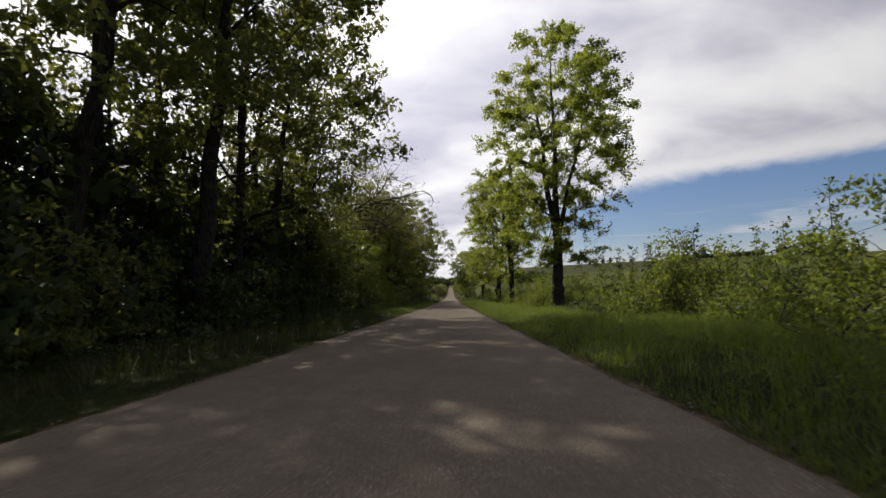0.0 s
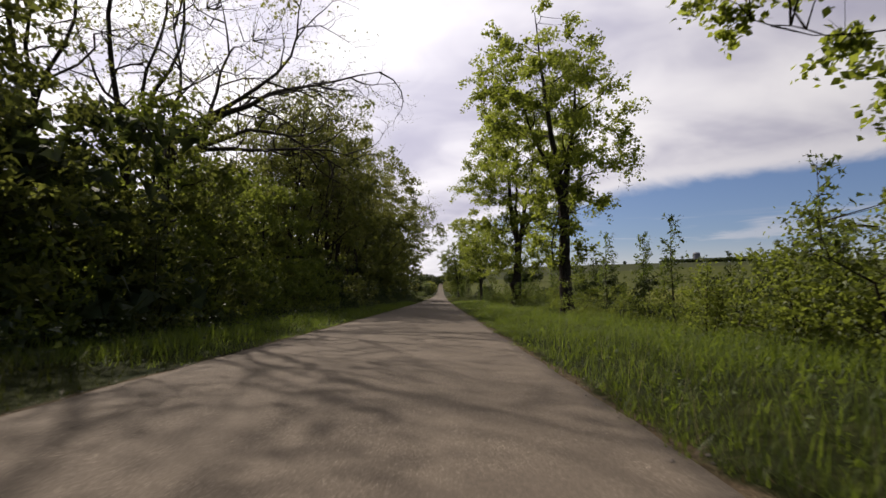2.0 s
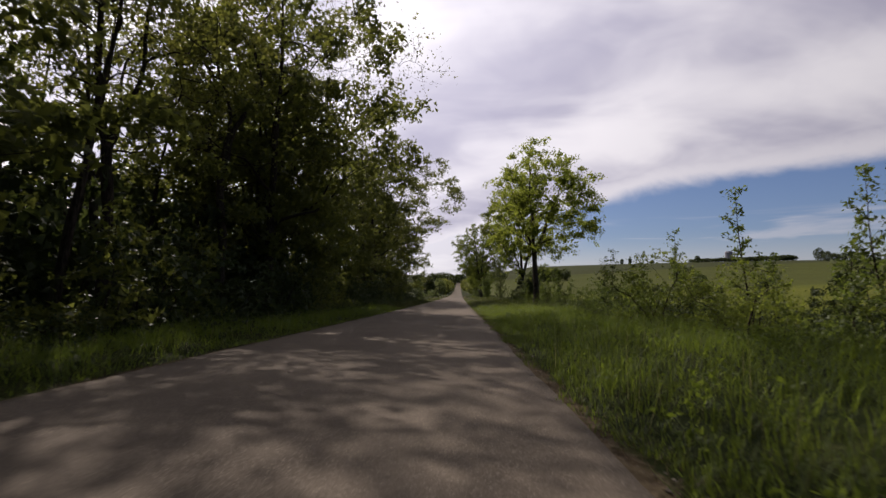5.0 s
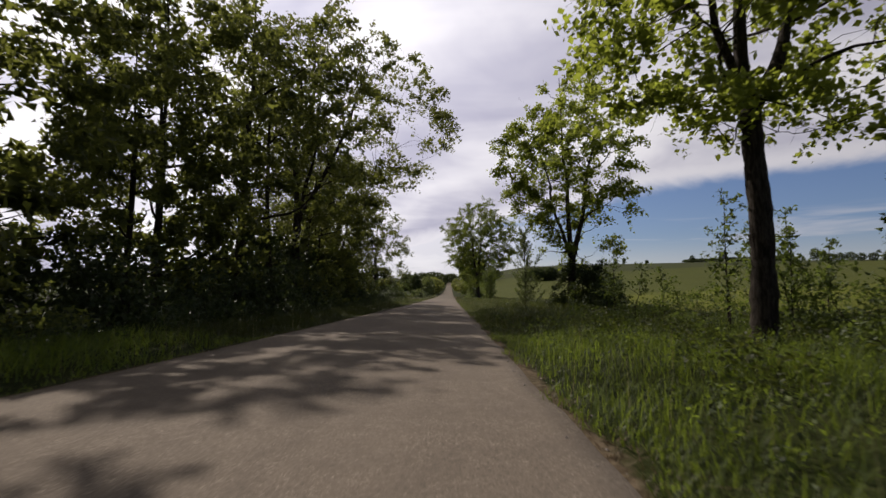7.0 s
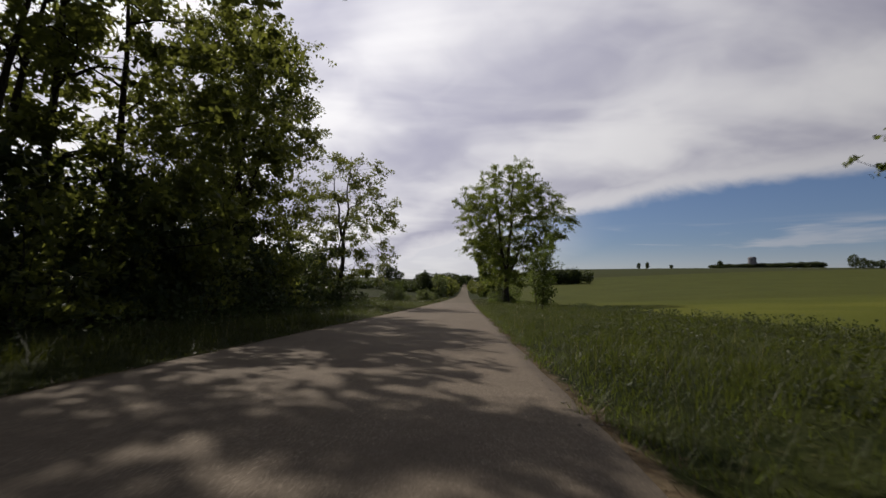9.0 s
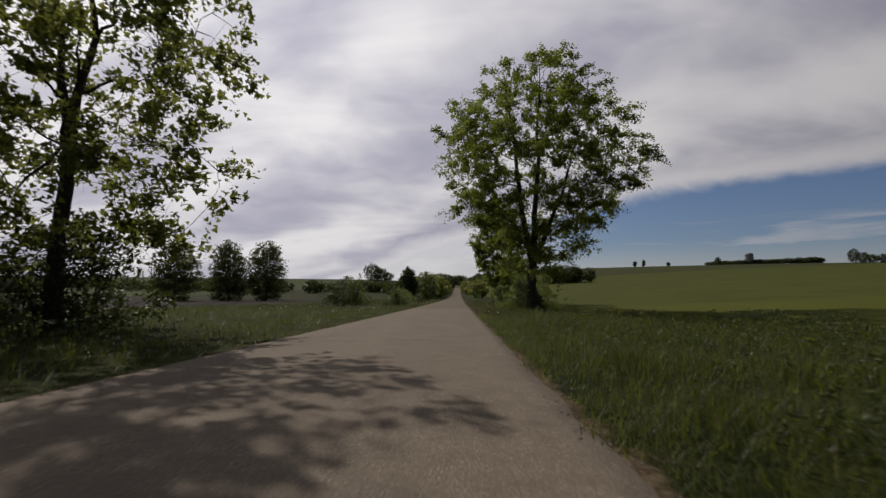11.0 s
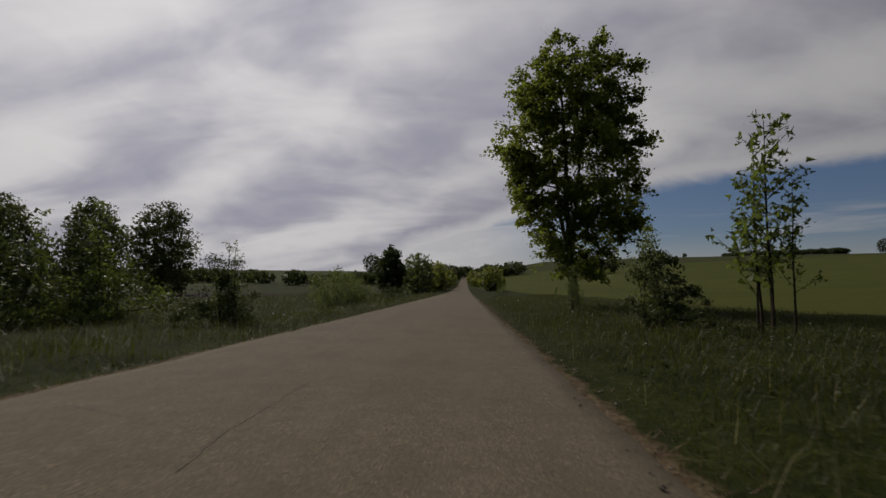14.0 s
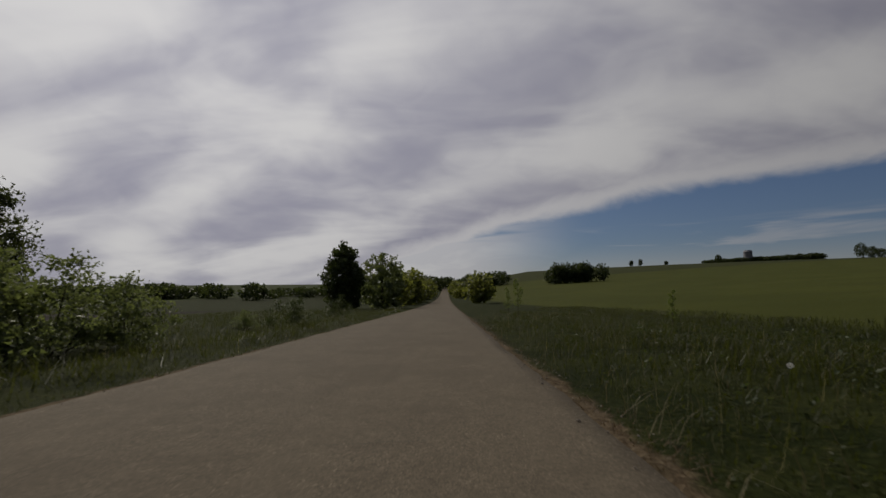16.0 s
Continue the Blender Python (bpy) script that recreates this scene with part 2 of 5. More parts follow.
M_FIELD = leaf_material("alder_leaf", rgb(0.024, 0.032, 0.011), rgb(0.056, 0.064, 0.022), rgb(0.080, 0.095, 0.022), 0.35)
M_VERGE = leaf_material("rough_verge_grass", rgb(0.023, 0.030, 0.006), rgb(0.049, 0.055, 0.012), rgb(0.070, 0.084, 0.012), 0.40)
M_MAPLE_DARK = leaf_material("dark_maple_leaf", rgb(0.030, 0.045, 0.008), rgb(0.070, 0.090, 0.016), rgb(0.17, 0.205, 0.025), 0.42)
M_OLIVE = leaf_material("young_olive_leaf", rgb(0.042, 0.049, 0.013), rgb(0.098, 0.103, 0.026), rgb(0.19, 0.195, 0.034), 0.43)
M_GREEN = leaf_material("young_wood_leaf", rgb(0.038, 0.054, 0.011), rgb(0.088, 0.104, 0.021), rgb(0.18, 0.215, 0.027), 0.43)
M_GRASS_LOW = leaf_material("matted_grass", rgb(0.026, 0.038, 0.006), rgb(0.060, 0.074, 0.013), rgb(0.095, 0.120, 0.014), 0.42)
M_STRAW = leaf_material("dry_grass", rgb(0.16, 0.14, 0.06), rgb(0.30, 0.27, 0.14), rgb(0.25, 0.22, 0.09), 0.35)
M_RUST = leaf_material("rusty_dead_grass", rgb(0.050, 0.032, 0.015), rgb(0.125, 0.082, 0.040), rgb(0.07, 0.048, 0.02), 0.3)
M_DEAD = leaf_material("dead_grass", rgb(0.085, 0.070, 0.034), rgb(0.170, 0.145, 0.075), rgb(0.10, 0.085, 0.035), 0.3)


def plain_material(name, dark, light, scale, rough=0.85):
    m, n = material(name)
    pos = n.add("ShaderNodeNewGeometry").outputs["Position"]
    a = n.noise(pos, scale, 4.0, 0.6)
    finish(n, n.mix(n.ramp(a, 0.3, 0.7), dark, light), rough, a, 0.3, 0.01, 0.2)
    return m


M_CRACK = plain_material("crack_shadow_tar", rgb(0.018, 0.016, 0.014), rgb(0.05, 0.045, 0.04), 30.0)
M_CONCRETE = plain_material("weathered_concrete", rgb(0.10, 0.10, 0.11), rgb(0.18, 0.18, 0.19), 0.4)
M_STONE = plain_material("loose_stone", rgb(0.09, 0.075, 0.06), rgb(0.22, 0.19, 0.16), 25.0)
M_FLUFF = plain_material("seed_fluff", rgb(0.62, 0.61, 0.58), rgb(0.80, 0.79, 0.76), 60.0)
M_BARK = bark_material("grey_bark", rgb(0.0186, 0.0149, 0.0118), rgb(0.0651, 0.0546, 0.0434))
M_BARK_DARK = bark_material("dark_bark", rgb(0.0135, 0.0105, 0.0083), rgb(0.0525, 0.0420, 0.0330))


# ------------------------------------------------------------------ mesh helpers
def mesh_from(name, verts, faces, mat, smooth_faces=False):
    """verts (n, 3); faces (k, 3 or 4) of one size."""
    verts, faces = np.asarray(verts, np.float32), np.asarray(faces, np.int32)
    me = bpy.data.meshes.new(name)
    k, s = faces.shape
    me.vertices.add(len(verts)), me.loops.add(k * s), me.polygons.add(k)
    me.vertices.foreach_set("co", verts.ravel())
    me.loops.foreach_set("vertex_index", faces.ravel())
    me.polygons.foreach_set("loop_start", np.arange(0, k * s, s, dtype=np.int32))
    me.polygons.foreach_set("use_smooth", np.full(k, smooth_faces))
    me.update(calc_edges=True)
    me.materials.append(mat)
    return me


def part(name, me, parent, label=""):
    ob = new(name, me)
    ob.parent = parent
    return tagged(ob, label)


def grid_sheet(xs, ys, zf):
    gx, gy = np.meshgrid(xs, ys)
    v = np.stack([gx.ravel(), gy.ravel(), zf(gx, gy).ravel()], 1)
    i = np.arange(len(v)).reshape(gx.shape)
    f = np.stack([i[:-1, :-1], i[:-1, 1:], i[1:, 1:], i[1:, :-1]], -1).reshape(-1, 4)
    return v, f


# ------------------------------------------------------------------ ground and lane
PATCH_Y = 202.9                                    # where the relaid surface begins
HALF = 2.69


def build_ground():
    side = [2.5, 2.7, 2.9, 3.1, 3.4, 3.8, 4.3, 4.9, 5.5, 6.2, 7, 8, 9, 10, 10.7, 11.5, 12.5, 14, 15, 16, 18, 21, 25, 30, 40, 55, 75, 100, 140,
            200, 300, 450, 650, 900, 1300, 1900, 2800, 4200]
    xs = np.array([-s for s in side[::-1]] + [0.0] + side)
    ys = np.concatenate([np.array([-900, -500, -250, -120, -60]), np.arange(-30, 330, 1.5), np.arange(330, 800, 12), np.array([800, 850, 900, 1000, 1100, 1230, 1300, 1400, 1900, 2700, 4200])])
    v, f = grid_sheet(xs, ys, lambda x, y: land_z(x, y) - 0.03 * (np.abs(x) < 2.6))
    tagged(new("ground", mesh_from("ground", v, f, M_GROUND, True)), "grassy verges, green crop field and dark ploughed soil", "ground", kind="structure")


def build_lane(name, y0, y1, mat, label, lift, skew):
    ys = np.concatenate([np.arange(y0, min(y1, 330), 0.5), np.arange(max(330, y0), y1, 10.0), [y1]]) if y1 > 330 else np.append(np.arange(y0, y1 - 0.1, 0.5), y1)
    rng = np.random.default_rng(7)
    u = np.array([-1.0, -0.985, -0.9, -0.6, -0.3, 0, 0.3, 0.6, 0.9, 0.985, 1.0])
    verts = []
    for j, y in enumerate(ys):
        wl = HALF + 0.09 * noise.noise(Vector((0.6 * y, 1.0, 0))) + 0.05 * noise.noise(Vector((2.7 * y, 5.0, 0)))
        wr = HALF + 0.09 * noise.noise(Vector((0.6 * y, 9.0, 0))) + 0.05 * noise.noise(Vector((2.7 * y, 3.0, 0)))
        for k in u:
            x = k * (wl if k < 0 else wr)
            yy = y + (skew * x if j == 0 and y0 > 0 else 0) + (skew * x if j == len(ys) - 1 and y1 < 300 else 0)
            z = float(lane_z(yy)) + lift + 0.035 * (1 - k * k) - (0.06 if abs(k) == 1 else 0)
            verts.append((x, yy, z))
    c = len(u)
    i = np.arange(len(verts)).reshape(-1, c)
    f = np.stack([i[:-1, :-1], i[:-1, 1:], i[1:, 1:], i[1:, :-1]], -1).reshape(-1, 4)
    tagged(new(name, mesh_from(name, verts, f, mat, True)), label, "road", kind="structure")


build_ground()
build_lane("road", -40, PATCH_Y, M_ROAD, "narrow pale worn asphalt lane without markings", 0.012, 0.0)
build_lane("road_relaid", PATCH_Y, 800, M_ROAD_NEW, "darker relaid asphalt lane with fine cracks", 0.004, 0.0)


# ------------------------------------------------------------------ trees
class Wood:
    """Collects branches as tapered tubes and the points where leaves sit."""

    def __init__(self, seed, twiggy=True):
        self.rng = np.random.default_rng(seed)
        self.twiggy = twiggy
        self.tubes = {}
        self.tips = []
        self.bough = 0

    def tube(self, kind, pts, radii, sides):
        pts, radii = np.asarray(pts), np.asarray(radii)
        V, Fc, cnt = self.tubes.setdefault(kind, ([], [], [0]))
        t = np.gradient(pts, axis=0)
        t /= np.linalg.norm(t, axis=1)[:, None] + 1e-9
        ref = np.array([0.31, 0.95, 0.05]) if abs(t[0][2]) > 0.6 else np.array([0.05, 0.1, 1.0])
        a = np.cross(t, ref)
        a /= np.linalg.norm(a, axis=1)[:, None] + 1e-9
        b = np.cross(t, a)
        ang = np.arange(sides) * 2 * np.pi / sides
        ring = pts[:, None] + radii[:, None, None] * (np.cos(ang)[None, :, None] * a[:, None] + np.sin(ang)[None, :, None] * b[:, None])
        n = len(pts)
        i = np.arange(n * sides).reshape(n, sides) + cnt[0]
        j = np.roll(i, -1, axis=1)
        V.append(ring.reshape(-1, 3))
        Fc.append(np.stack([i[:-1], j[:-1], j[1:], i[1:]], -1).reshape(-1, 4))
        cnt[0] += n * sides

    def line(self, start, way, length, segs, wander, lift):
        """A wandering polyline that bends upwards by lift."""
        p, d = np.array(start, float), np.array(way, float)
        d /= np.linalg.norm(d)
        pts = [p.copy()]
        for _ in range(segs):
            d = d + self.rng.normal(0, wander, 3) + np.array([0, 0, lift])
            d /= np.linalg.norm(d)
            p = p + d * length / segs
            pts.append(p.copy())
        return np.array(pts)

    def limb(self, start, way, length, radius, level, deepest, droop=0.06, twigs=5):
        segs = 3 if level == deepest else 10 if level == 1 else 6
        if level == 1:
            self.bough += 1
        pts = self.line(start, way, length, segs, 0.13 + 0.05 * level, droop)
        rad = radius * (1 - 0.9 * np.linspace(0, 1, segs + 1) ** 0.8)
        if self.twiggy or level < deepest:
            self.tube(self.bough, pts, rad, 3 if level == deepest else 5 if level == 1 else 4)
        if level >= deepest:
            self.tips.append(pts[1:])
            return
        if level == deepest - 1:
            self.tips.append(pts[-2:])
        count = max(3, int(twigs * (1.25 if level == 1 else 1.0)))
        for k in range(count):
            f = 0.28 + 0.72 * (k + self.rng.random()) / count
            q = pts[0] * 0
            s = min(f, 0.999) * segs
            q = pts[int(s)] + (pts[min(int(s) + 1, segs)] - pts[int(s)]) * (s - int(s))
            d = pts[min(int(s) + 1, segs)] - pts[int(s)]
            d /= np.linalg.norm(d)
            side = np.cross(d, self.rng.normal(0, 1, 3))
            side /= np.linalg.norm(side) + 1e-9
            w = d * 0.65 + side * (0.75 + 0.3 * self.rng.random())
            self.limb(q, w, length * (0.34 + 0.26 * self.rng.random()) * (1.15 - 0.45 * f), radius * 0.42 * (1.1 - 0.5 * f), level + 1, deepest, droop, twigs)


def leaf_cloud(rng, tips, count, size, spread, flat=0.35, squeeze=(1, 1, 1), pointed=False):
    """Leaves round the twig points, as small folded rhombs or, farther off, pointed blades: (verts, faces)."""
    pts = np.concatenate(tips)
    c = pts[rng.integers(0, len(pts), count)] + rng.normal(0, spread, (count, 3)) * np.array([1, 1, 0.8]) * np.array(squeeze)
    nrm = rng.normal(0, 1, (count, 3)) + np.array([0, 0, flat])
    nrm /= np.linalg.norm(nrm, axis=1)[:, None]
    a = np.cross(nrm, rng.normal(0, 1, (count, 3)))
    a /= np.linalg.norm(a, axis=1)[:, None]
    b = np.cross(nrm, a)
    s = size * (0.55 + 0.9 * rng.random(count))[:, None]
    w = s * (0.25 + 0.17 * rng.random(count))[:, None]
    s = s * 1.12
    k = (rng.random(count) - 0.3)[:, None] * s * 0.35
    if pointed:
        v = np.stack([c - a * s * 0.5 - b * w, c - a * s * 0.5 + b * w, c + a * s * 0.5 + nrm * k], 1).reshape(-1, 3)
        return v, np.arange(count * 3).reshape(count, 3)
    v = np.stack([c - a * s * 0.5, c + b * w + nrm * k, c + a * s * 0.5, c - b * w + nrm * k], 1).reshape(-1, 3)
    f = np.arange(count * 4).reshape(count, 4)
    return v, f


def plant(name, wood, leaf, bark, label, category, group="", bough="limb"):
    """An Empty with trunk, branches and crown under it, at the origin."""
    base = tagged(new(name), label, category, group)
    base.empty_display_size = 0.3
    under_ = base
    for kind, (V, Fc, _) in sorted(wood.tubes.items(), key=lambda item: item[0] != "trunk"):
        nm = kind if isinstance(kind, str) else bough
        ob = part(nm, mesh_from(nm, np.concatenate(V), np.concatenate(Fc), bark, True), under_)
        if nm == "trunk":
            under_ = ob
        if nm == "branchwork":                              # dozens of hair-thin twigs
            tagged(ob, kind="stuff")
    if leaf is not None:
        v, f, mat = leaf
        part("crown", mesh_from("crown", v, f, mat), base)
    return base


PROFILES = {"oval": [(0, 0.45), (0.2, 0.85), (0.45, 1.0), (0.7, 0.82), (0.9, 0.45), (1.0, 0.15)],
            "high": [(0, 0.30), (0.2, 0.62), (0.5, 0.95), (0.66, 1.0), (0.85, 0.70), (1.0, 0.2)],
            "dome": [(0, 0.50), (0.25, 0.92), (0.5, 1.0), (0.75, 0.85), (0.92, 0.5), (1.0, 0.2)],
            "egg": [(0, 0.55), (0.15, 0.9), (0.4, 1.0), (0.65, 0.9), (0.85, 0.62), (1.0, 0.25)],
            "plum": [(0, 0.22), (0.12, 0.6), (0.32, 0.92), (0.55, 1.0), (0.8, 0.8), (0.93, 0.5), (1.0, 0.2)],
            "vase": [(0, 0.35), (0.3, 0.70), (0.6, 1.0), (0.82, 0.85), (1.0, 0.25)],
            "column": [(0, 0.75), (0.2, 1.0), (0.6, 0.95), (0.85, 0.72), (1.0, 0.25)]}


def spread_out(rng, pts, count):
    """Indices of count points that lie far from one another."""
    k = [int(rng.integers(len(pts)))]
    d = np.linalg.norm(pts - pts[k[0]], axis=1)
    while len(k) < min(count, len(pts)):
        k.append(int(np.argmax(d * (0.8 + 0.4 * rng.random(len(d))))))
        d = np.minimum(d, np.linalg.norm(pts - pts[k[-1]], axis=1))
    return k


def clump_leaves(rng, centres, count, size, spread, pointed=False):
    """Leaves in clumps of uneven size round the given centres."""
    weight = 0.35 + rng.random(len(centres))
    which = rng.choice(len(centres), count, p=weight / weight.sum())
    sig = (spread * (0.65 + 0.6 * rng.random(len(centres))))[which][:, None]
    d = rng.normal(0, 1, (count, 3))
    d /= np.linalg.norm(d, axis=1)[:, None]
    reach = np.where(rng.random((count, 1)) < 0.7, 1.7 * rng.random((count, 1)) ** 0.42, 1.15 * np.abs(rng.normal(0, 1, (count, 1))) + 0.4)
    reach = np.minimum(reach, 1.95)
    pts = centres[which] + d * reach * sig * np.array([1, 1, 0.66])
    return leaf_cloud(rng, [pts], count, size, 0.0, pointed=pointed)


def spray_leaves(rng, centres, axis, count, size, spread, droop=0.35, pointed=False):
    """Leaves along short drooping sprigs that fan out from each centre, away from the stem."""
    per = 5
    n = len(centres) * per
    c = np.repeat(centres, per, 0)
    out = c - np.repeat(axis, per, 0)
    out /= np.linalg.norm(out, axis=1)[:, None] + 1e-6
    way = out * 0.75 + rng.normal(0, 0.75, (n, 3)) * np.array([1, 1, 0.6])
    way /= np.linalg.norm(way, axis=1)[:, None]
    long_ = spread * (1.1 + 1.5 * rng.random(n)) * np.repeat(0.75 + 0.5 * rng.random(len(centres)), per)
    weight = long_ * np.repeat(0.35 + rng.random(len(centres)), per)
    k = rng.choice(n, count, p=weight / weight.sum())
    t = rng.random(count) ** 0.75
    p = c[k] + way[k] * (long_[k] * t)[:, None] + rng.normal(0, 0.11, (count, 3))
    p[:, 2] -= droop * long_[k] * t * t
    nrm = rng.normal(0, 0.75, (count, 3)) + np.array([0, 0, 0.8])
    nrm /= np.linalg.norm(nrm, axis=1)[:, None]
    a = way[k] + rng.normal(0, 0.7, (count, 3)) - np.array([0, 0, 0.5])
    a -= nrm * np.sum(a * nrm, 1)[:, None]
    a /= np.linalg.norm(a, axis=1)[:, None] + 1e-6
    b = np.cross(nrm, a)
    s = size * (0.6 + 0.8 * rng.random(count))[:, None]
    w = s * (0.34 + 0.16 * rng.random(count))[:, None]
    fold = (rng.random(count) - 0.3)[:, None] * s * 0.3
    if pointed:
        v = np.stack([p - a * s * 0.55, p + a * s * 0.35 + b * w * 1.25, p + a * s * 0.35 - b * w * 1.25 + nrm * fold], 1).reshape(-1, 3)
        return v, np.arange(count * 3).reshape(count, 3)
    v = np.stack([p - a * s * 0.5, p + b * w + nrm * fold, p + a * s * 0.6, p - b * w + nrm * fold], 1).reshape(-1, 3)
    return v, np.arange(count * 4).reshape(count, 4)


def big_tree(seed, height, trunk_r, clear, radius, shape, leaves, size, label, leaf_mat=None, bark=None, lean=(0, 0), limbs=16, clumps=150,
             fork=0, name="roadside_tree", group="", spread=0.45, category="tree", flare=1.5, lopside=(0, 0), twiggy=True, hollow=0.25, crook=0.05, lobes=0, stout=1.0, leaders=(), burr=0.0, sprays=None):
    w = Wood(seed, twiggy)
    rng = w.rng
    leaf_mat, bark = leaf_mat or M_MAPLE, bark or M_BARK
    segs, top = 9, height * 0.88
    pts, drift = [np.array([0, 0, -0.25])], np.zeros(2)
    for k in range(1, segs + 1):
        f = k / segs
        drift = drift + rng.normal(0, 0.0045 * height, 2)
        pts.append(np.array([lean[0] * f * height + drift[0], lean[1] * f * height + drift[1], top * f]))
    pts = np.array(pts)
    split = leaders[0][3] if leaders else 1.0               # share of the height at which the trunk parts
    rad = trunk_r * (1 - 0.88 * np.linspace(0, 1, segs + 1) ** 0.85)
    if leaders:
        rad = trunk_r * (1 - 0.30 * np.minimum(np.linspace(0, 1, segs + 1) / split, 1))
    rad[0] = trunk_r * flare
    foot = pts[0] + (pts[1] - pts[0]) * 0.25
    rough = np.insert(pts, 1, foot, 0)
    along_ = np.concatenate([[0.0], np.cumsum(np.linalg.norm(np.diff(rough, axis=0), axis=1))])
    fine = np.linspace(0, 1, 30) ** 1.25 * along_[-1] * min(1.0, split * 1.03)
    line = np.stack([np.interp(fine, along_, rough[:, k]) for k in range(3)], 1)
    line[:, :2] += np.cumsum(rng.normal(0, trunk_r * 0.035, (30, 2)), 0) * np.linspace(0, 1, 30)[:, None]
    girth = np.interp(fine, along_, np.insert(rad, 1, trunk_r * 1.08)) * (1 + 0.06 * rng.normal(0, 1, 30))
    trunk_line = line.copy()
    w.tube("trunk", line, girth, 12)
    skin = w.tubes["trunk"][0][-1]
    swell = 1 + 0.09 * np.sin(np.arange(12) * 1.57 + rng.random() * 6)[None, :] * np.linspace(1, 0.3, 30)[:, None] + 0.05 * rng.normal(0, 1, (30, 12))
    skin += (skin - np.repeat(line, 12, 0)) * (swell.reshape(-1, 1) - 1)
    if burr:                                                # a swelling on one side
        near = np.exp(-np.square((skin[:, 2] - burr) / 0.32)) * np.clip(0.4 - (skin[:, 0] - np.repeat(line[:, 0], 12)) / trunk_r, 0, 1.4)
        skin += (skin - np.repeat(line, 12, 0)) * near[:, None] * 0.62
    px, py = zip(*PROFILES[shape])

    def stem(z):
        t = np.clip(np.asarray(z) / top, 0, 0.999) * segs
        i = t.astype(int)
        return pts[i] + (pts[i + 1] - pts[i]) * (t - i)[..., None]

    # lobes of foliage fill an uneven envelope, thicker towards its skin; each lobe is a cluster of clumps
    lobes = lobes or max(20, clumps // 3)
    f = rng.random(lobes * 12)
    f = f[rng.random(len(f)) < (0.15 + 0.85 * np.interp(f, px, py) ** 2)]
    n = len(f)
    ang = rng.random(n) * 6.283
    p1, p2, p3 = rng.random(3) * 6.283
    lobe = 1 + 0.16 * np.sin(2 * ang + p1 + 3 * f) + 0.11 * np.sin(3 * ang + p2 - 6 * f) + 0.09 * np.sin(5 * ang + 9 * f + p3)
    rr = hollow + (1 - hollow) * np.sqrt(rng.random(n))
    out = radius * np.interp(f, px, py) * lobe * rr * (1 + lopside[0] * np.cos(ang) + lopside[1] * np.sin(ang)) * 0.88
    z = clear + f * (height - clear) * 0.96 - 0.10 * out * (1 - f)
    c = stem(z)
    c = np.stack([c[:, 0] + out * np.cos(ang), c[:, 1] + out * np.sin(ang), z], 1)
    pick = spread_out(rng, c, lobes)
    heart, rr = c[pick], rr[pick]
    wide = radius * (0.12 + 0.09 * rng.random(lobes)) * min(1.2, (40 / lobes) ** 0.33)
    home = np.concatenate([np.arange(lobes), rng.integers(0, lobes, max(clumps - lobes, 0))])
    away = rng.normal(0, 1, (len(home), 3)) * np.array([1, 1, 0.8])
    away /= np.maximum(1, np.linalg.norm(away, axis=1) / 1.7)[:, None]
    away[:lobes] *= 0.2
    c = heart[home] + away * wide[home][:, None]
    c[:, 2] = np.maximum(c[:, 2], clear * 0.7)
    rr = rr[home]
    n = len(c)
    # leaders first, then boughs that leave the nearest older wood below their clump
    outer = np.where((rr > 0.45) & (np.arange(n) < lobes))[0]
    goals = [outer[k] for k in spread_out(rng, c[outer], limbs)]
    nodes, owner, thick = [], [], []

    def grow_(line, radii, who, skip=2, sides=5):
        w.tube(who, line, radii, sides)
        nodes.extend(line[skip:]), owner.extend([who] * (len(line) - skip)), thick.extend(radii[skip:])

    if leaders:
        for ang_, out_, high, share in leaders:
            w.bough += 1
            a = trunk_line[int(np.argmin(np.abs(trunk_line[:, 2] - share * top)))]
            goal = stem(min(high, 0.97) * height) + np.array([math.cos(radians(ang_)), math.sin(radians(ang_)), 0]) * out_ * radius
            goal[2] = high * height
            t = np.linspace(0, 1, 14)
            line = a + (goal - a) * t[:, None]
            line[:, :2] = a[:2] + (goal - a)[:2] * (t ** 0.82)[:, None]
            for k in range(2):
                line[:, k] += crook * 2.2 * np.sin(t * rng.uniform(1.0, 2.2) * 6.283 + rng.random() * 6.283) * np.sin(t * np.pi) * radius * 0.2
            line[1:] += rng.normal(0, trunk_r * 0.10, line[1:].shape) * np.sin(t[1:] * np.pi)[:, None]
            r0 = trunk_r * (0.66 if len(leaders) > 1 else 0.72) * (1.0 if share <= split * 1.05 else 0.7)
            grow_(line, r0 + (0.02 - r0) * t ** 0.8, w.bough, 1, 8)
    else:
        zs = np.linspace(clear * 0.8, top * 0.95, 16)
        nodes.extend(stem(zs)), owner.extend([-1] * 16), thick.extend(trunk_r * (1 - 0.85 * zs / top))
    for g in sorted(goals, key=lambda g: math.hypot(*(c[g] - stem(c[g][2]))[:2])):
        q = np.array(nodes)
        flat_ = np.linalg.norm(q[:, :2] - c[g][:2], axis=1)
        cost = np.linalg.norm(q - c[g], axis=1) + 1.5 * np.maximum(q[:, 2] - (c[g][2] - 0.45 * flat_), 0) - 6.0 * np.array(thick)
        k = int(np.argmin(cost))
        a, reach = q[k], float(np.linalg.norm(q[k] - c[g]))
        who = owner[k]
        if who < 0 or thick[k] > 0.5 * trunk_r * 0.66:
            w.bough += 1
            who = w.bough
        t = np.linspace(0, 1, 9)
        line = a + (c[g] - a) * t[:, None]
        line[:, 2] = a[2] + (c[g][2] - a[2]) * t ** rng.uniform(0.7, 1.3)
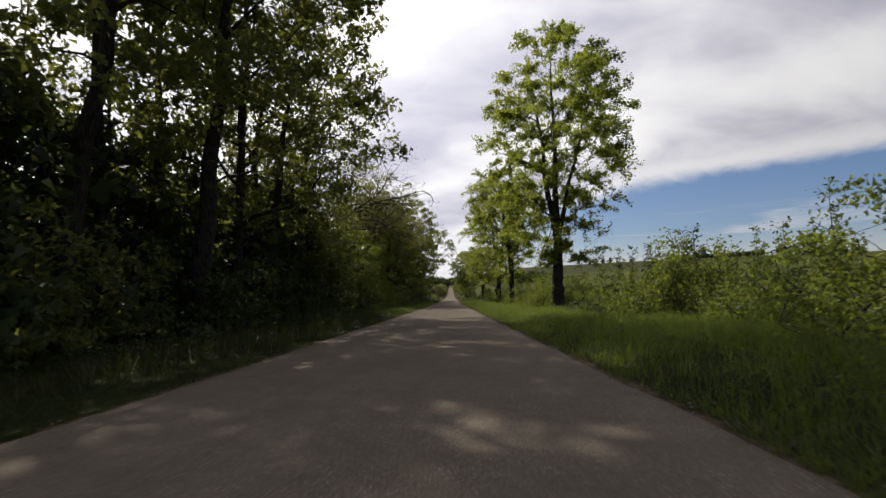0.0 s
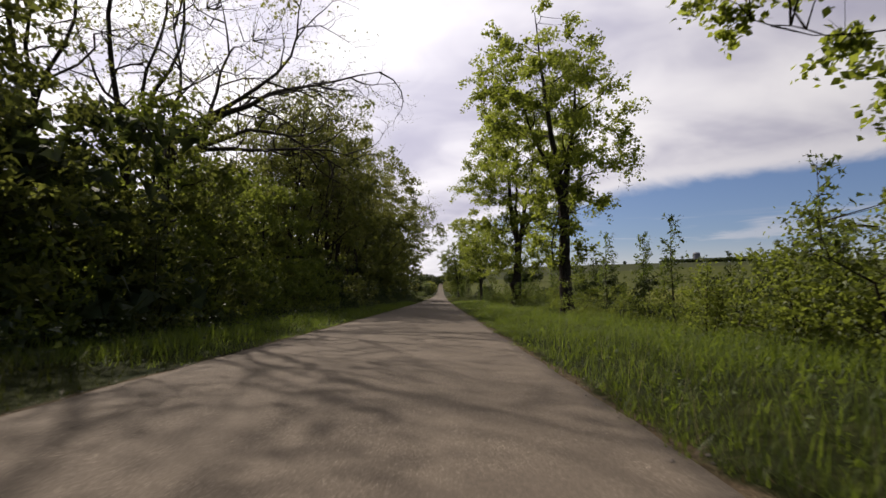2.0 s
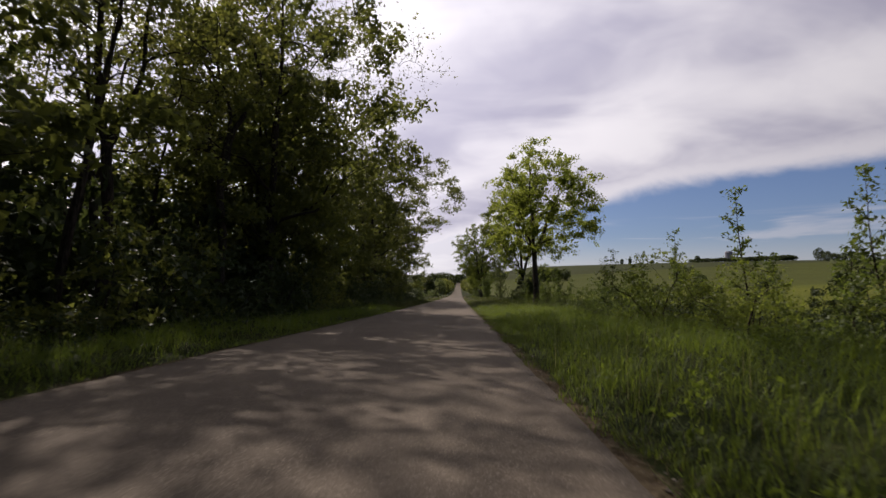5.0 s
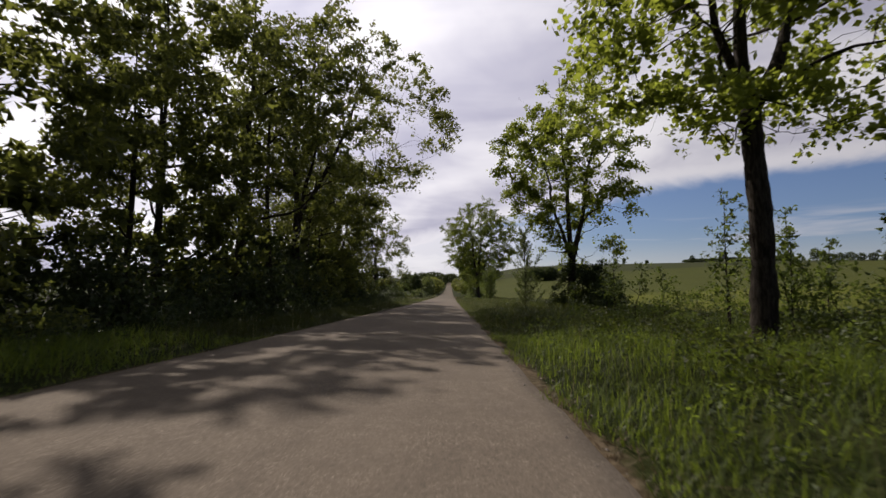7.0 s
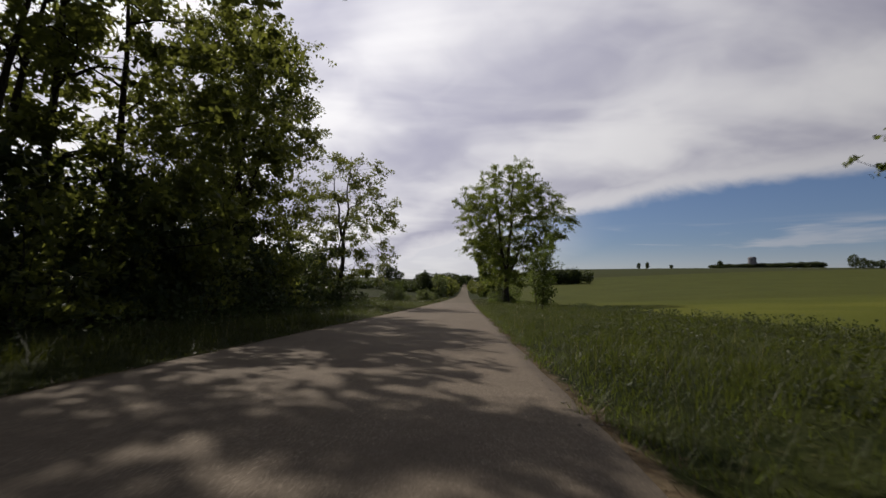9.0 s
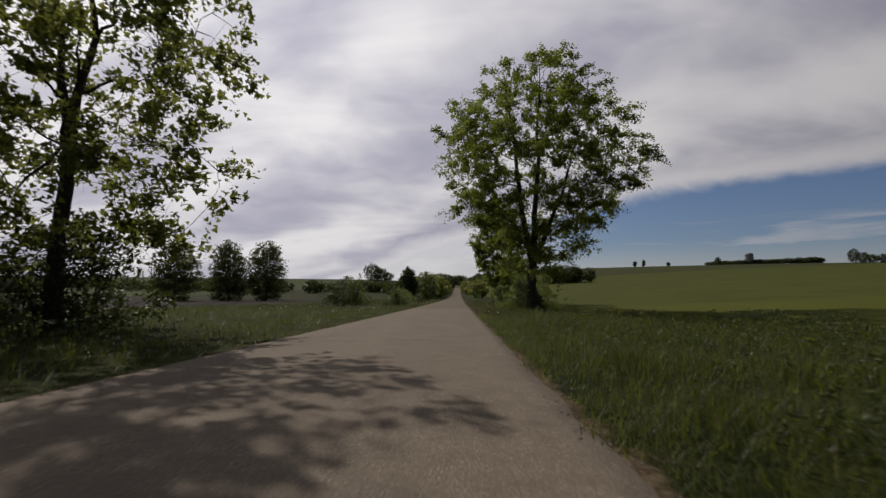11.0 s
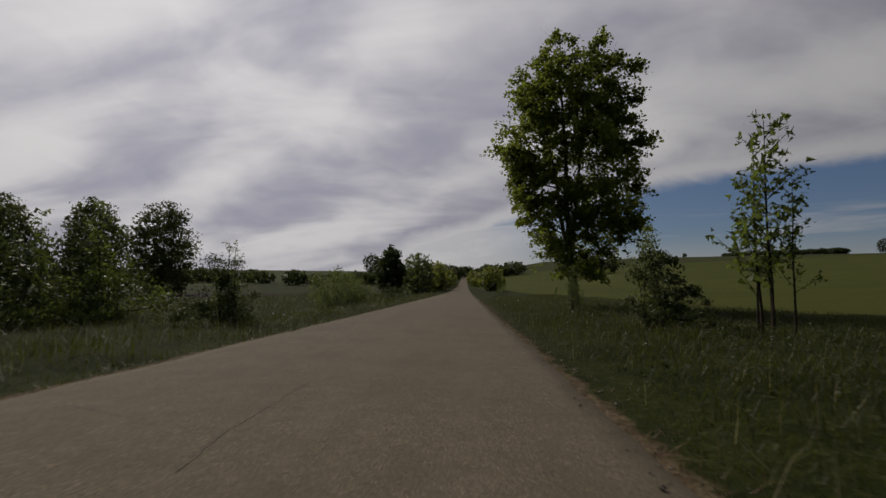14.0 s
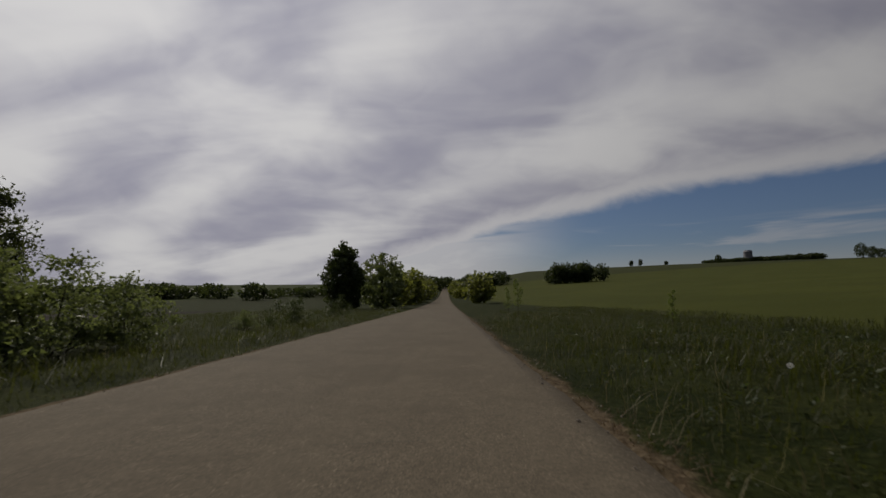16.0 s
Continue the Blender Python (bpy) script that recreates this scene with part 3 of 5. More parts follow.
        for k2 in range(3):                                 # the bough winds on its way out
            line[:, k2] += crook * 1.5 * (reach * 0.7 + 0.5) * (np.sin(t * rng.uniform(0.6, 1.8) * 6.283 + rng.random() * 6.283) * np.sin(t * np.pi) * (1 if k2 < 2 else 0.7))
        r0 = min(thick[k] * 0.75, stout * (0.016 + 0.019 * reach ** 0.9))
        grow_(line, r0 + (0.011 - r0) * t ** 0.8, who)
    for k in range(fork if not leaders else 0):             # a second leader
        w.bough += 1
        za, ang2 = clear * rng.uniform(0.75, 1.1), rng.random() * 6.283
        a = stem(za)
        goal = stem(height * 0.8) + np.array([math.cos(ang2), math.sin(ang2), 0]) * radius * 0.4 + np.array([0, 0, height * 0.05])
        t = np.linspace(0, 1, 8)
        line = a + (goal - a) * t[:, None]
        line[:, :2] = a[:2] + (goal - a)[:2] * (t ** 0.7)[:, None]
        grow_(line, np.linspace(trunk_r * 0.6, 0.03, 8), w.bough, 2, 7)
    first_bough = min(k for k in w.tubes if k != "trunk")
    nodes, owner = np.array(nodes), np.array([k if k > 0 else first_bough for k in owner])
    if twiggy:
        for p in c:
            d = np.linalg.norm(nodes - p, axis=1) + 0.8 * np.maximum(nodes[:, 2] - p[2], 0)
            k = int(np.argmin(d))
            if d[k] > 0.25:
                mid = nodes[k] * 0.5 + p * 0.5 + rng.normal(0, 0.08 * d[k], 3)
                w.tube(int(owner[k]), np.array([nodes[k], mid, p]), np.array([0.010 + 0.006 * d[k], 0.010, 0.004]), 3)
                for _ in range(2):
                    q = p + rng.normal(0, spread, 3)
                    w.tube(int(owner[k]), np.array([mid * 0.3 + p * 0.7, q]), np.array([0.006, 0.003]), 3)
    leaf = None
    if leaves:
        if twiggy if sprays is None else sprays:
            v, fc = spray_leaves(rng, c, stem(np.clip(c[:, 2] - 0.15 * height, 0, height)), leaves, size, spread, pointed=leaves < 25000 or name != "roadside_tree")
        else:
            v, fc = clump_leaves(rng, c, leaves, size, spread, not twiggy or leaves < 32000)
        v[:, 2] = np.maximum(v[:, 2], 0.05)
        leaf = (v, fc, leaf_mat)
    return plant(name, w, leaf, bark, label, category, group)


def shrub(seed, height, radius, leaves, size, label, leaf_mat=None, name="shrub", stems=7, group="", spread=0.2, category="shrub", clumps=26):
    w = Wood(seed)
    rng = w.rng
    d = rng.normal(0, 1, (clumps, 3))
    d[:, 2] = np.abs(d[:, 2])
    d /= np.linalg.norm(d, axis=1)[:, None]
    ang = np.arctan2(d[:, 1], d[:, 0])
    lobe = 1 + 0.25 * np.sin(2 * ang + seed) + 0.18 * np.sin(5 * ang + 2 * seed)
    c = d * (0.35 + 0.65 * rng.random(clumps)[:, None] ** 0.6) * np.stack([radius * lobe, radius * lobe, np.full(clumps, height)], 1)
    c[:, 2] = np.maximum(c[:, 2] * (0.8 + 0.35 * rng.random(clumps)), 0.12 * height)
    goals = spread_out(rng, c, stems)
    lines = []
    for g in goals:
        w.bough += 1
        a = np.array([c[g][0] * 0.15, c[g][1] * 0.15, -0.1])
        t = np.linspace(0, 1, 5)
        line = a + (c[g] - a) * np.stack([t ** 1.4, t ** 1.4, t], 1) + rng.normal(0, 0.03 * height, (5, 3)) * np.sin(t * 3.14)[:, None]
        w.tube(w.bough, line, np.linspace(0.010 + 0.008 * height, 0.004, 5), 4)
        lines.append(line[1:])
    nodes = np.concatenate(lines)
    for p in c:
        k = int(np.argmin(np.linalg.norm(nodes - p, axis=1) + np.maximum(nodes[:, 2] - p[2], 0)))
        w.tube(k // 4 + 1, np.array([nodes[k], p + np.array([0, 0, 0.02])]), np.array([0.007, 0.003]), 3)
    v, f = clump_leaves(rng, c, leaves, size, spread, True)
    v[:, 2] = np.maximum(v[:, 2], 0.02)
    return plant(name, w, (v, f, leaf_mat or M_SHRUB), M_BARK_DARK, label, category, group, "stem")


def sapling(seed, height, leaves, size, label, leaf_mat=None, name="sapling", stems=1, group="", branch=0.28, spread=0.10, low=0.25):
    w = Wood(seed)
    rng = w.rng
    for s in range(stems):
        ang = rng.random() * 6.28
        start = np.array([math.cos(ang), math.sin(ang), 0]) * 0.22 * (stems > 1)
        h = height * (1 if s == 0 else 0.6 + 0.35 * rng.random())
        pts = w.line(start - np.array([0, 0, 0.1]), (rng.normal(0, 0.06), rng.normal(0, 0.06), 1), h, 7, 0.035, 0.03)
        w.tube("trunk", pts, np.linspace(0.012 + 0.006 * h, 0.006, 8), 5)
        for k in range(int(7 + 2.2 * h)):
            f = low + (1 - low) * (k + rng.random()) / int(7 + 2.2 * h)
            i = min(int(f * 7), 6)
            q = pts[i] + (pts[i + 1] - pts[i]) * (f * 7 - i)
            a2 = rng.random() * 6.28
            tw = w.line(q, (math.cos(a2), math.sin(a2), 0.9), h * branch * (1.1 - 0.75 * f) * (0.6 + 0.6 * rng.random()), 3, 0.1, 0.05)
            w.tube("branchwork", tw, np.linspace(0.008 + 0.001 * h, 0.003, 4), 3)
            w.tips.append(tw[1:])
    v, f = leaf_cloud(rng, w.tips, leaves, size, spread, pointed=leaves < 1000)
    return plant(name, w, (v, f, leaf_mat or M_SHRUB), M_BARK_DARK, label, "sapling", group)


def cone_tree(seed, height, wide, leaves, size, label, leaf_mat, name):
    """A young tree: a straight stem with rising branches, longest a third of the way up, set with small leaves."""
    w = Wood(seed)
    rng = w.rng
    stem = w.line((0, 0, -0.1), (0.02, 0.01, 1), height + 0.1, 12, 0.03, 0.03)
    w.tube("trunk", stem, np.linspace(0.06, 0.008, 13), 7)
    count, seats = 40, []
    for k in range(count):
        f = 0.08 + 0.88 * ((k + rng.random()) / count) ** 1.5
        at = stem[min(int(f * 12), 11)]
        a = k * 2.4 + rng.normal(0, 0.3)
        reach = wide * np.interp(f, (0.0, 0.28, 0.6, 1.0), (0.75, 1.0, 0.66, 0.22)) * rng.uniform(0.6, 1.15)
        w.bough += 1
        tw = w.line(at, (math.cos(a), math.sin(a), 0.55 + 0.9 * f), reach, 6, 0.07, 0.10)
        w.tube(w.bough, tw, np.linspace(0.016, 0.004, 7), 4)
        seats.append(tw[1:])
        for _ in range(4):
            q = tw[rng.integers(1, 6)]
            side = w.line(q, (math.cos(a + rng.normal(0, 1.0)), math.sin(a + rng.normal(0, 1.0)), 0.9), reach * 0.38, 3, 0.1, 0.08)
            w.tube(w.bough, side, np.linspace(0.007, 0.003, 4), 3)
            seats.append(side)
    v, f = leaf_cloud(rng, seats, leaves, size, 0.055)
    return plant(name, w, (v, f, leaf_mat), M_BARK_DARK, label, "tree", bough="branch")


def put(ob, x, y, turn=0.0, s=1.0, sink=0.03, sz=None):
    """Stand a thing on the ground at x, y."""
    ob.matrix_basis = stand(x, y, turn, s, sink, sz)
    return ob


def stand(x, y, turn=0.0, s=1.0, sink=0.03, sz=None):
    return pose(x, y, gz(x, y) - sink, 0, 0, turn) @ Matrix.Diagonal((s, s, sz or s, 1))


# trees of the avenue, on the field side; leaders: bearing, reach outwards, top, parting (shares of the crown and height)
put(big_tree(11, 20.8, 0.42, 3.6, 5.7, "high", 76000, 0.135, "tall maple in fresh green leaf on the field verge", limbs=34, clumps=330, spread=0.50, lobes=150, lopside=(-0.05, 0),
             leaders=((100, 0.10, 0.95, 0.30), (200, 0.35, 0.80, 0.30), (340, 0.42, 0.78, 0.36))), 8.23, 33.8)
put(big_tree(12, 16.8, 0.33, 2.4, 4.0, "high", 32000, 0.138, "slender maple with thin yellow-green crown", lean=(-0.045, 0), limbs=30, clumps=210, spread=0.46, lobes=95,
             leaders=((170, 0.12, 0.96, 0.40), (10, 0.45, 0.80, 0.40), (200, 0.45, 0.66, 0.44))), 7.43, 52.8)
put(big_tree(13, 19.0, 0.40, 3.6, 5.2, "dome", 60000, 0.135, "broad maple with a burr low on its dark trunk", limbs=34, clumps=300, spread=0.50, lobes=140, burr=2.0,
             leaders=((175, 0.30, 0.92, 0.32), (20, 0.36, 0.88, 0.33), (250, 0.42, 0.72, 0.38))), 7.40, 70.0)
put(big_tree(14, 13.4, 0.25, 4.4, 4.25, "dome", 25000, 0.150, "open-crowned maple with a bare straight trunk", limbs=30, clumps=220, spread=0.44, lobes=95, lopside=(0.10, 0),
             leaders=((160, 0.14, 0.95, 0.40), (5, 0.55, 0.82, 0.40), (200, 0.55, 0.74, 0.48))), 7.82, 109.9)
put(big_tree(15, 16.4, 0.30, 2.8, 4.4, "high", 34000, 0.155, "forked ash with light green leaves above dark bushes", limbs=30, clumps=230, spread=0.48, lobes=100,
             leaders=((170, 0.10, 0.97, 0.24), (5, 0.50, 0.86, 0.24), (190, 0.48, 0.70, 0.34))), 9.6, 131.7)
put(big_tree(16, 20.0, 0.46, 2.8, 7.0, "high", 112000, 0.140, "large maple with heavy forked trunk and drooping boughs", M_MAPLE_DARK, limbs=72, clumps=560, spread=0.56, lobes=220, lopside=(0.05, 0),
             leaders=((175, 0.30, 0.93, 0.21), (40, 0.15, 0.97, 0.22), (350, 0.55, 0.72, 0.28))), 7.12, 197.2)
put(big_tree(17, 15.2, 0.28, 1.3, 3.2, "plum", 60000, 0.155, "dense egg-shaped maple standing by the field", M_MAPLE_DARK, lopside=(0.16, 0), limbs=40, clumps=420, spread=0.46, lobes=190,
             leaders=((90, 0.05, 0.97, 0.22), (190, 0.35, 0.80, 0.24), (0, 0.42, 0.76, 0.26))), 7.17, 228.5)
# far side of the lane, past the wood
put(big_tree(18, 14.7, 0.24, 2.2, 5.0, "dome", 21000, 0.165, "airy lone tree with tiers of leaves on a straight trunk", M_WOOD, limbs=40, clumps=230, spread=0.48, lobes=100,
             leaders=((60, 0.05, 0.97, 0.45), (200, 0.30, 0.88, 0.45))), -10.03, 174.5)

put(big_tree(48, 19.0, 0.36, 2.4, 5.4, "high", 40000, 0.175, "dense dark broad-crowned tree where the wood ends", M_WOOD, M_BARK_DARK, limbs=40, clumps=440, spread=0.58, lobes=190, name="woodland_tree", group="trees of the wood",
             leaders=((80, 0.10, 0.95, 0.28), (0, 0.45, 0.80, 0.30), (200, 0.40, 0.82, 0.30))), -12.0, 157.5)

# the wood
WOODS = dict(leaf_mat=M_WOOD, bark=M_BARK_DARK, name="woodland_tree", group="trees of the wood", twiggy=False)
wood_kinds = [
    big_tree(31, 23.0, 0.30, 5.0, 7.0, "dome", 9000, 0.275, "tall woodland tree whose crown hangs over the lane", limbs=20, lopside=(0.30, 0), clumps=170, spread=0.50, **WOODS),
    big_tree(32, 22.0, 0.40, 6.5, 6.2, "vase", 6480, 0.234, "leaning woodland tree with dark trunk", limbs=18, lean=(0.12, 0.02), clumps=120, spread=0.44, **WOODS),
    big_tree(33, 19.0, 0.21, 4.0, 4.4, "oval", 5760, 0.222, "slim woodland tree in young leaf", limbs=18, clumps=110, spread=0.42, **WOODS),
    big_tree(34, 21.0, 0.27, 2.5, 6.2, "column", 9000, 0.287, "bushy woodland tree with leaves far down", limbs=20, fork=1, lopside=(0.2, 0), clumps=190, spread=0.52, **WOODS),
    big_tree(35, 18.0, 0.20, 3.0, 4.4, "column", 3024, 0.351, "slim dark tree deep in the wood", limbs=14, clumps=80, spread=0.6, **WOODS),
    big_tree(36, 20.0, 0.25, 2.6, 5.4, "column", 14040, 0.304, "thick-crowned dark tree at the end of the wood", limbs=20, fork=1, lopside=(0.15, 0), clumps=260, spread=0.50, **WOODS),
]
wood_kinds += [
    big_tree(37, 10.8, 0.15, 0.8, 3.6, "column", 6120, 0.211, "low bright green tree at the edge of the wood", limbs=16, clumps=130, spread=0.36, **dict(WOODS, leaf_mat=M_GREEN)),
    big_tree(38, 17.0, 0.17, 7.0, 3.6, "vase", 1872, 0.199, "thin leaning tree with a few leaves at the top", limbs=14, lean=(0.06, 0.05), clumps=70, spread=0.40, crook=0.10, **WOODS),
    big_tree(39, 21.0, 0.34, 4.5, 7.4, "high", 23000, 0.19, "spreading dark tree whose boughs reach over the lane", limbs=34, lopside=(0.42, 0), clumps=260, lobes=110, spread=0.55, lean=(0.07, 0.02),
             leaders=((10, 0.50, 0.86, 0.32), (190, 0.2, 0.95, 0.32), (300, 0.40, 0.80, 0.40)), **dict(WOODS, twiggy=True)),
    # dark leaf colour here stands in for shade inside the wood
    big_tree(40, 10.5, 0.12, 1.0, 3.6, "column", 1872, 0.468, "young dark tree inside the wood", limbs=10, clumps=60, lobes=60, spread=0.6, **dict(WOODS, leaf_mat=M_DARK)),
    big_tree(43, 10.0, 0.14, 0.6, 3.4, "column", 6120, 0.211, "low dark tree at the edge of the wood", limbs=16, clumps=130, spread=0.36, **WOODS),
]
wood_kinds.append(big_tree(46, 19.0, 0.22, 6.0, 5.2, "high", 7600, 0.14, "half-bare woodland tree with fine brown twigs", limbs=30, clumps=210, lobes=80, spread=0.55, crook=0.09, lopside=(0.3, 0),
                           leaders=((190, 0.2, 0.95, 0.35), (0, 0.45, 0.85, 0.38)), **dict(WOODS, leaf_mat=M_OLIVE, twiggy=True, sprays=True)))
# added shade caster: its crown sits mostly above the view
wood_kinds.append(big_tree(47, 25.0, 0.30, 15.0, 6.5, "dome", 8000, 0.27, "tall bare-stemmed tree added to shade the lane with its high crown", limbs=20, lopside=(0.2, 0), clumps=170, spread=0.50, **WOODS))
wood_kinds.append(big_tree(49, 19.0, 0.20, 6.0, 5.6, "high", 2000, 0.12, "nearly leafless woodland tree with a fan of fine twigs", limbs=30, clumps=190, lobes=80, spread=0.55, crook=0.10, lopside=(0.3, 0),
                           leaders=((190, 0.2, 0.95, 0.30), (0, 0.45, 0.85, 0.34), (330, 0.4, 0.7, 0.38)), **dict(WOODS, leaf_mat=M_OLIVE, twiggy=True, sprays=True)))
# kind, x, y, size: the stems that stand out, then rows that fill the belt
spots = [(2, -13.4, 36.6, 1.0), (1, -13.0, 29.5, 1.0), (1, -10.6, 32.4, 0.9), (1, -10.8, 28.2, 0.95), (1, -9.4, 18.4, 1.05), (1, -11.4, 14.0, 1.0), (1, -11.5, 9.0, 1.0), (0, -10.0, 24.0, 1.0), (2, -12.4, 21.0, 1.0)]
spots += [(5, -13.0, 124.2, 0.95), (8, -10.6, 137.0, 1.12), (7, -13.8, 134.6, 1.0), (7, -11.4, 141.5, 1.0), (7, -12.5, 143.0, 1.05), (7, -14.5, 139.5, 1.1), (2, -11.8, 144.6, 0.95), (5, -11.2, 147.0, 0.90), (5, -15.0, 163.0, 0.75)]
spots += [(0, -11.4, 70.5, 0.95), (3, -10.6, 76.0, 0.9), (11, -9.8, 66.0, 0.95), (11, -9.8, 79.5, 1.02), (11, -10.2, 86.5, 1.08), (11, -13.0, 69.5, 1.1), (11, -13.4, 90.0, 1.0), (3, -11.6, 101.0, 0.95), (7, -14.5, 111.0, 1.0)]
rw = random.Random(5)
y = 6.0
while y < 152:
    for x0 in (-9.8, -15.5, -22.0):
        if x0 > -12 and (104 < y < 130 or any(abs(y - s[2]) < 4.5 for s in spots if s[1] > -14)):
            continue
        if y > 100 and x0 < -20 or y > 126 and x0 < -12 or y > 108 and rw.random() < 0.4:
            continue
        if x0 < -20 and (y < 62 or rw.random() < 0.5) or x0 < -12 and y < 62 and rw.random() < 0.35:
            continue
        low = 0.6 if 113 < y < 128 else 1.0
        if 41 < y < 63:
            kind = 10 if x0 > -20 else 7
        elif x0 > -12:
            kind = rw.choice((0, 0, 1, 2, 3)) if low == 1 else 2
        else:
            kind = rw.choice((7, 7, 4))
        spots.append((kind, x0 + rw.uniform(-1.8, 1.0), y + rw.uniform(-2.0, 2.0), low * rw.uniform(0.92, 1.08)))
    y += 5.6
for k in range(24):                                     # young growth that closes the wood below the crowns, leaves darkened for its shade
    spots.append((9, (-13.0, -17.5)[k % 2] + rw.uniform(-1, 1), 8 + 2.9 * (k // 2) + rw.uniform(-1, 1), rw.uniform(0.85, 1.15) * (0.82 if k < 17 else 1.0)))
spots += [(6, -9.4, 46.0, 0.82), (6, -9.2, 49.6, 0.86), (6, -9.9, 53.2, 0.9), (6, -9.4, 57.0, 0.95), (6, -9.8, 60.8, 1.05), (6, -10.2, 64.2, 1.15)]
spots += [(10, -9.3, 33.6, 0.95), (10, -9.7, 36.6, 1.0), (10, -9.2, 39.6, 0.75), (10, -9.8, 42.8, 0.7), (10, -12.4, 35.0, 1.0), (10, -12.6, 40.4, 0.8)]
# the trees of kind 12 are added only to shade lane and verge
spots += [(13, -14.0, 45.5, 1.1), (13, -13.0, 49.5, 1.12), (5, -13.6, 152.5, 0.5), (12, -11.5, 17.0, 1.0), (12, -12.5, 22.5, 1.0), (12, -10.8, 27.5, 0.95), (3, -11.8, 102.5, 0.85), (5, -12.2, 120.8, 0.72), (5, -14.2, 113.4, 0.95), (3, -14.2, 109.0, 0.9), (12, -10.6, 133.0, 0.82), (5, -13.0, 104.0, 1.0), (2, -13.2, 42.0, 0.85), (0, -10.5, 101.5, 1.1), (5, -13.4, 98.5, 0.95), (4, -16.5, 112.5, 0.95), (0, -10.6, 128.0, 1.0)]
for k in range(16):                                     # the same farther on
    spots.append((9, (-18.0, -23.5)[k % 2] + rw.uniform(-1, 1), 62 + 6.6 * (k // 2) + rw.uniform(-1.5, 1.5), rw.uniform(0.9, 1.3)))
for k in range(8):                                      # dark growth under the last trees
    spots.append((9, -10.8 - 1.6 * (k % 2) + rw.uniform(-0.4, 0.4), 133 + 2.6 * k + rw.uniform(-0.6, 0.6), rw.uniform(0.48, 0.62)))
for k in range(16):                                     # thin stems between the larger trees
    spots.append((7, rw.uniform(-14, -9.5), rw.uniform(62, 106), rw.uniform(0.85, 1.1)))
used = set()
for kind, x, y, s in spots:
    a = rw.uniform(-35, 35)
    if kind in used:
        copy_thing(wood_kinds[kind], stand(x, y, a, s))
    else:
        used.add(kind)
        put(wood_kinds[kind], x, y, a, s)

# a leafless old tree that reaches over the lane
def bare_tree(seed, clear, trunk_r, boughs):
    """A leafless tree: a crooked trunk and winding boughs that part again and again."""
    w = Wood(seed)
    stem = w.line((0, 0, -0.3), (0.05, 0, 1), clear + 0.3, 10, 0.05, 0.02)
    w.tube("trunk", stem, np.linspace(trunk_r * 1.3, trunk_r * 0.75, 11), 10)
    for k, (way, length, share) in enumerate(boughs):
        w.limb(stem[-1 - k % 3], way, length, trunk_r * share, 1, 4, 0.012, 6)
    v, f = leaf_cloud(w.rng, w.tips, 1500, 0.10, 0.15)
    return plant("bare_tree", w, (v, f, M_WOOD), M_BARK, "half-bare old tree with long twisted boughs", "tree")


put(bare_tree(44, 9.6, 0.36, [((1.0, -0.30, 0.10), 12.5, 0.66), ((0.8, 0.5, 0.45), 11.0, 0.55), ((0.25, -0.7, 0.7), 10.0, 0.5), ((-0.7, -0.3, 0.8), 9.0, 0.45), ((-0.5, 0.6, 0.9), 9.0, 0.4),
                               ((0.6, 0.0, 0.9), 11.0, 0.5), ((0.9, -0.5, 0.45), 12.0, 0.55), ((0.9, 0.2, 0.6), 11.0, 0.5)]), -14.4, 54.0, 0)
put(big_tree(42, 20.0, 0.26, 8.0, 8.0, "vase", 7500, 0.12, "nearly leafless tree with pale fine twigs above the wood", M_OLIVE, M_BARK, limbs=40, name="bare_tree", clumps=420, spread=0.7, crook=0.12, hollow=0.35, lobes=70, lopside=(0.35, 0),
             leaders=((0, 0.35, 0.92, 0.40), (180, 0.25, 0.95, 0.42), (300, 0.4, 0.85, 0.45))), -10.6, 95.0, 0)

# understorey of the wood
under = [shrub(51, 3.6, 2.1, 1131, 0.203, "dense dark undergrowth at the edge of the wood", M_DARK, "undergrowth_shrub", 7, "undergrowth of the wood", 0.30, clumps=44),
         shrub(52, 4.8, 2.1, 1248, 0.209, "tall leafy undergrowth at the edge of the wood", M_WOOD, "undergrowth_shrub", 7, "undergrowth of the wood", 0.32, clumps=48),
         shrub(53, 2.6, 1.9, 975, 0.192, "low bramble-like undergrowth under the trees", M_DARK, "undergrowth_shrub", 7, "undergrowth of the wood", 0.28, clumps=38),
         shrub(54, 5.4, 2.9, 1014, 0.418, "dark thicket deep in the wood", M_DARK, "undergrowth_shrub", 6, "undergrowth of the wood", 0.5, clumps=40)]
# brighter leaf colour carries the sunlight on one stretch of the edge
under.append(shrub(55, 4.2, 2.0, 1716, 0.169, "bright leafy undergrowth at the edge of the wood", M_GREEN, "undergrowth_shrub", 7, "undergrowth of the wood", 0.30, clumps=48))
first = [True] * 5


def grow(k, m):
    if first[k]:
        first[k] = False
        put(under[k], *m)
    else:
        copy_thing(under[k], stand(*m))


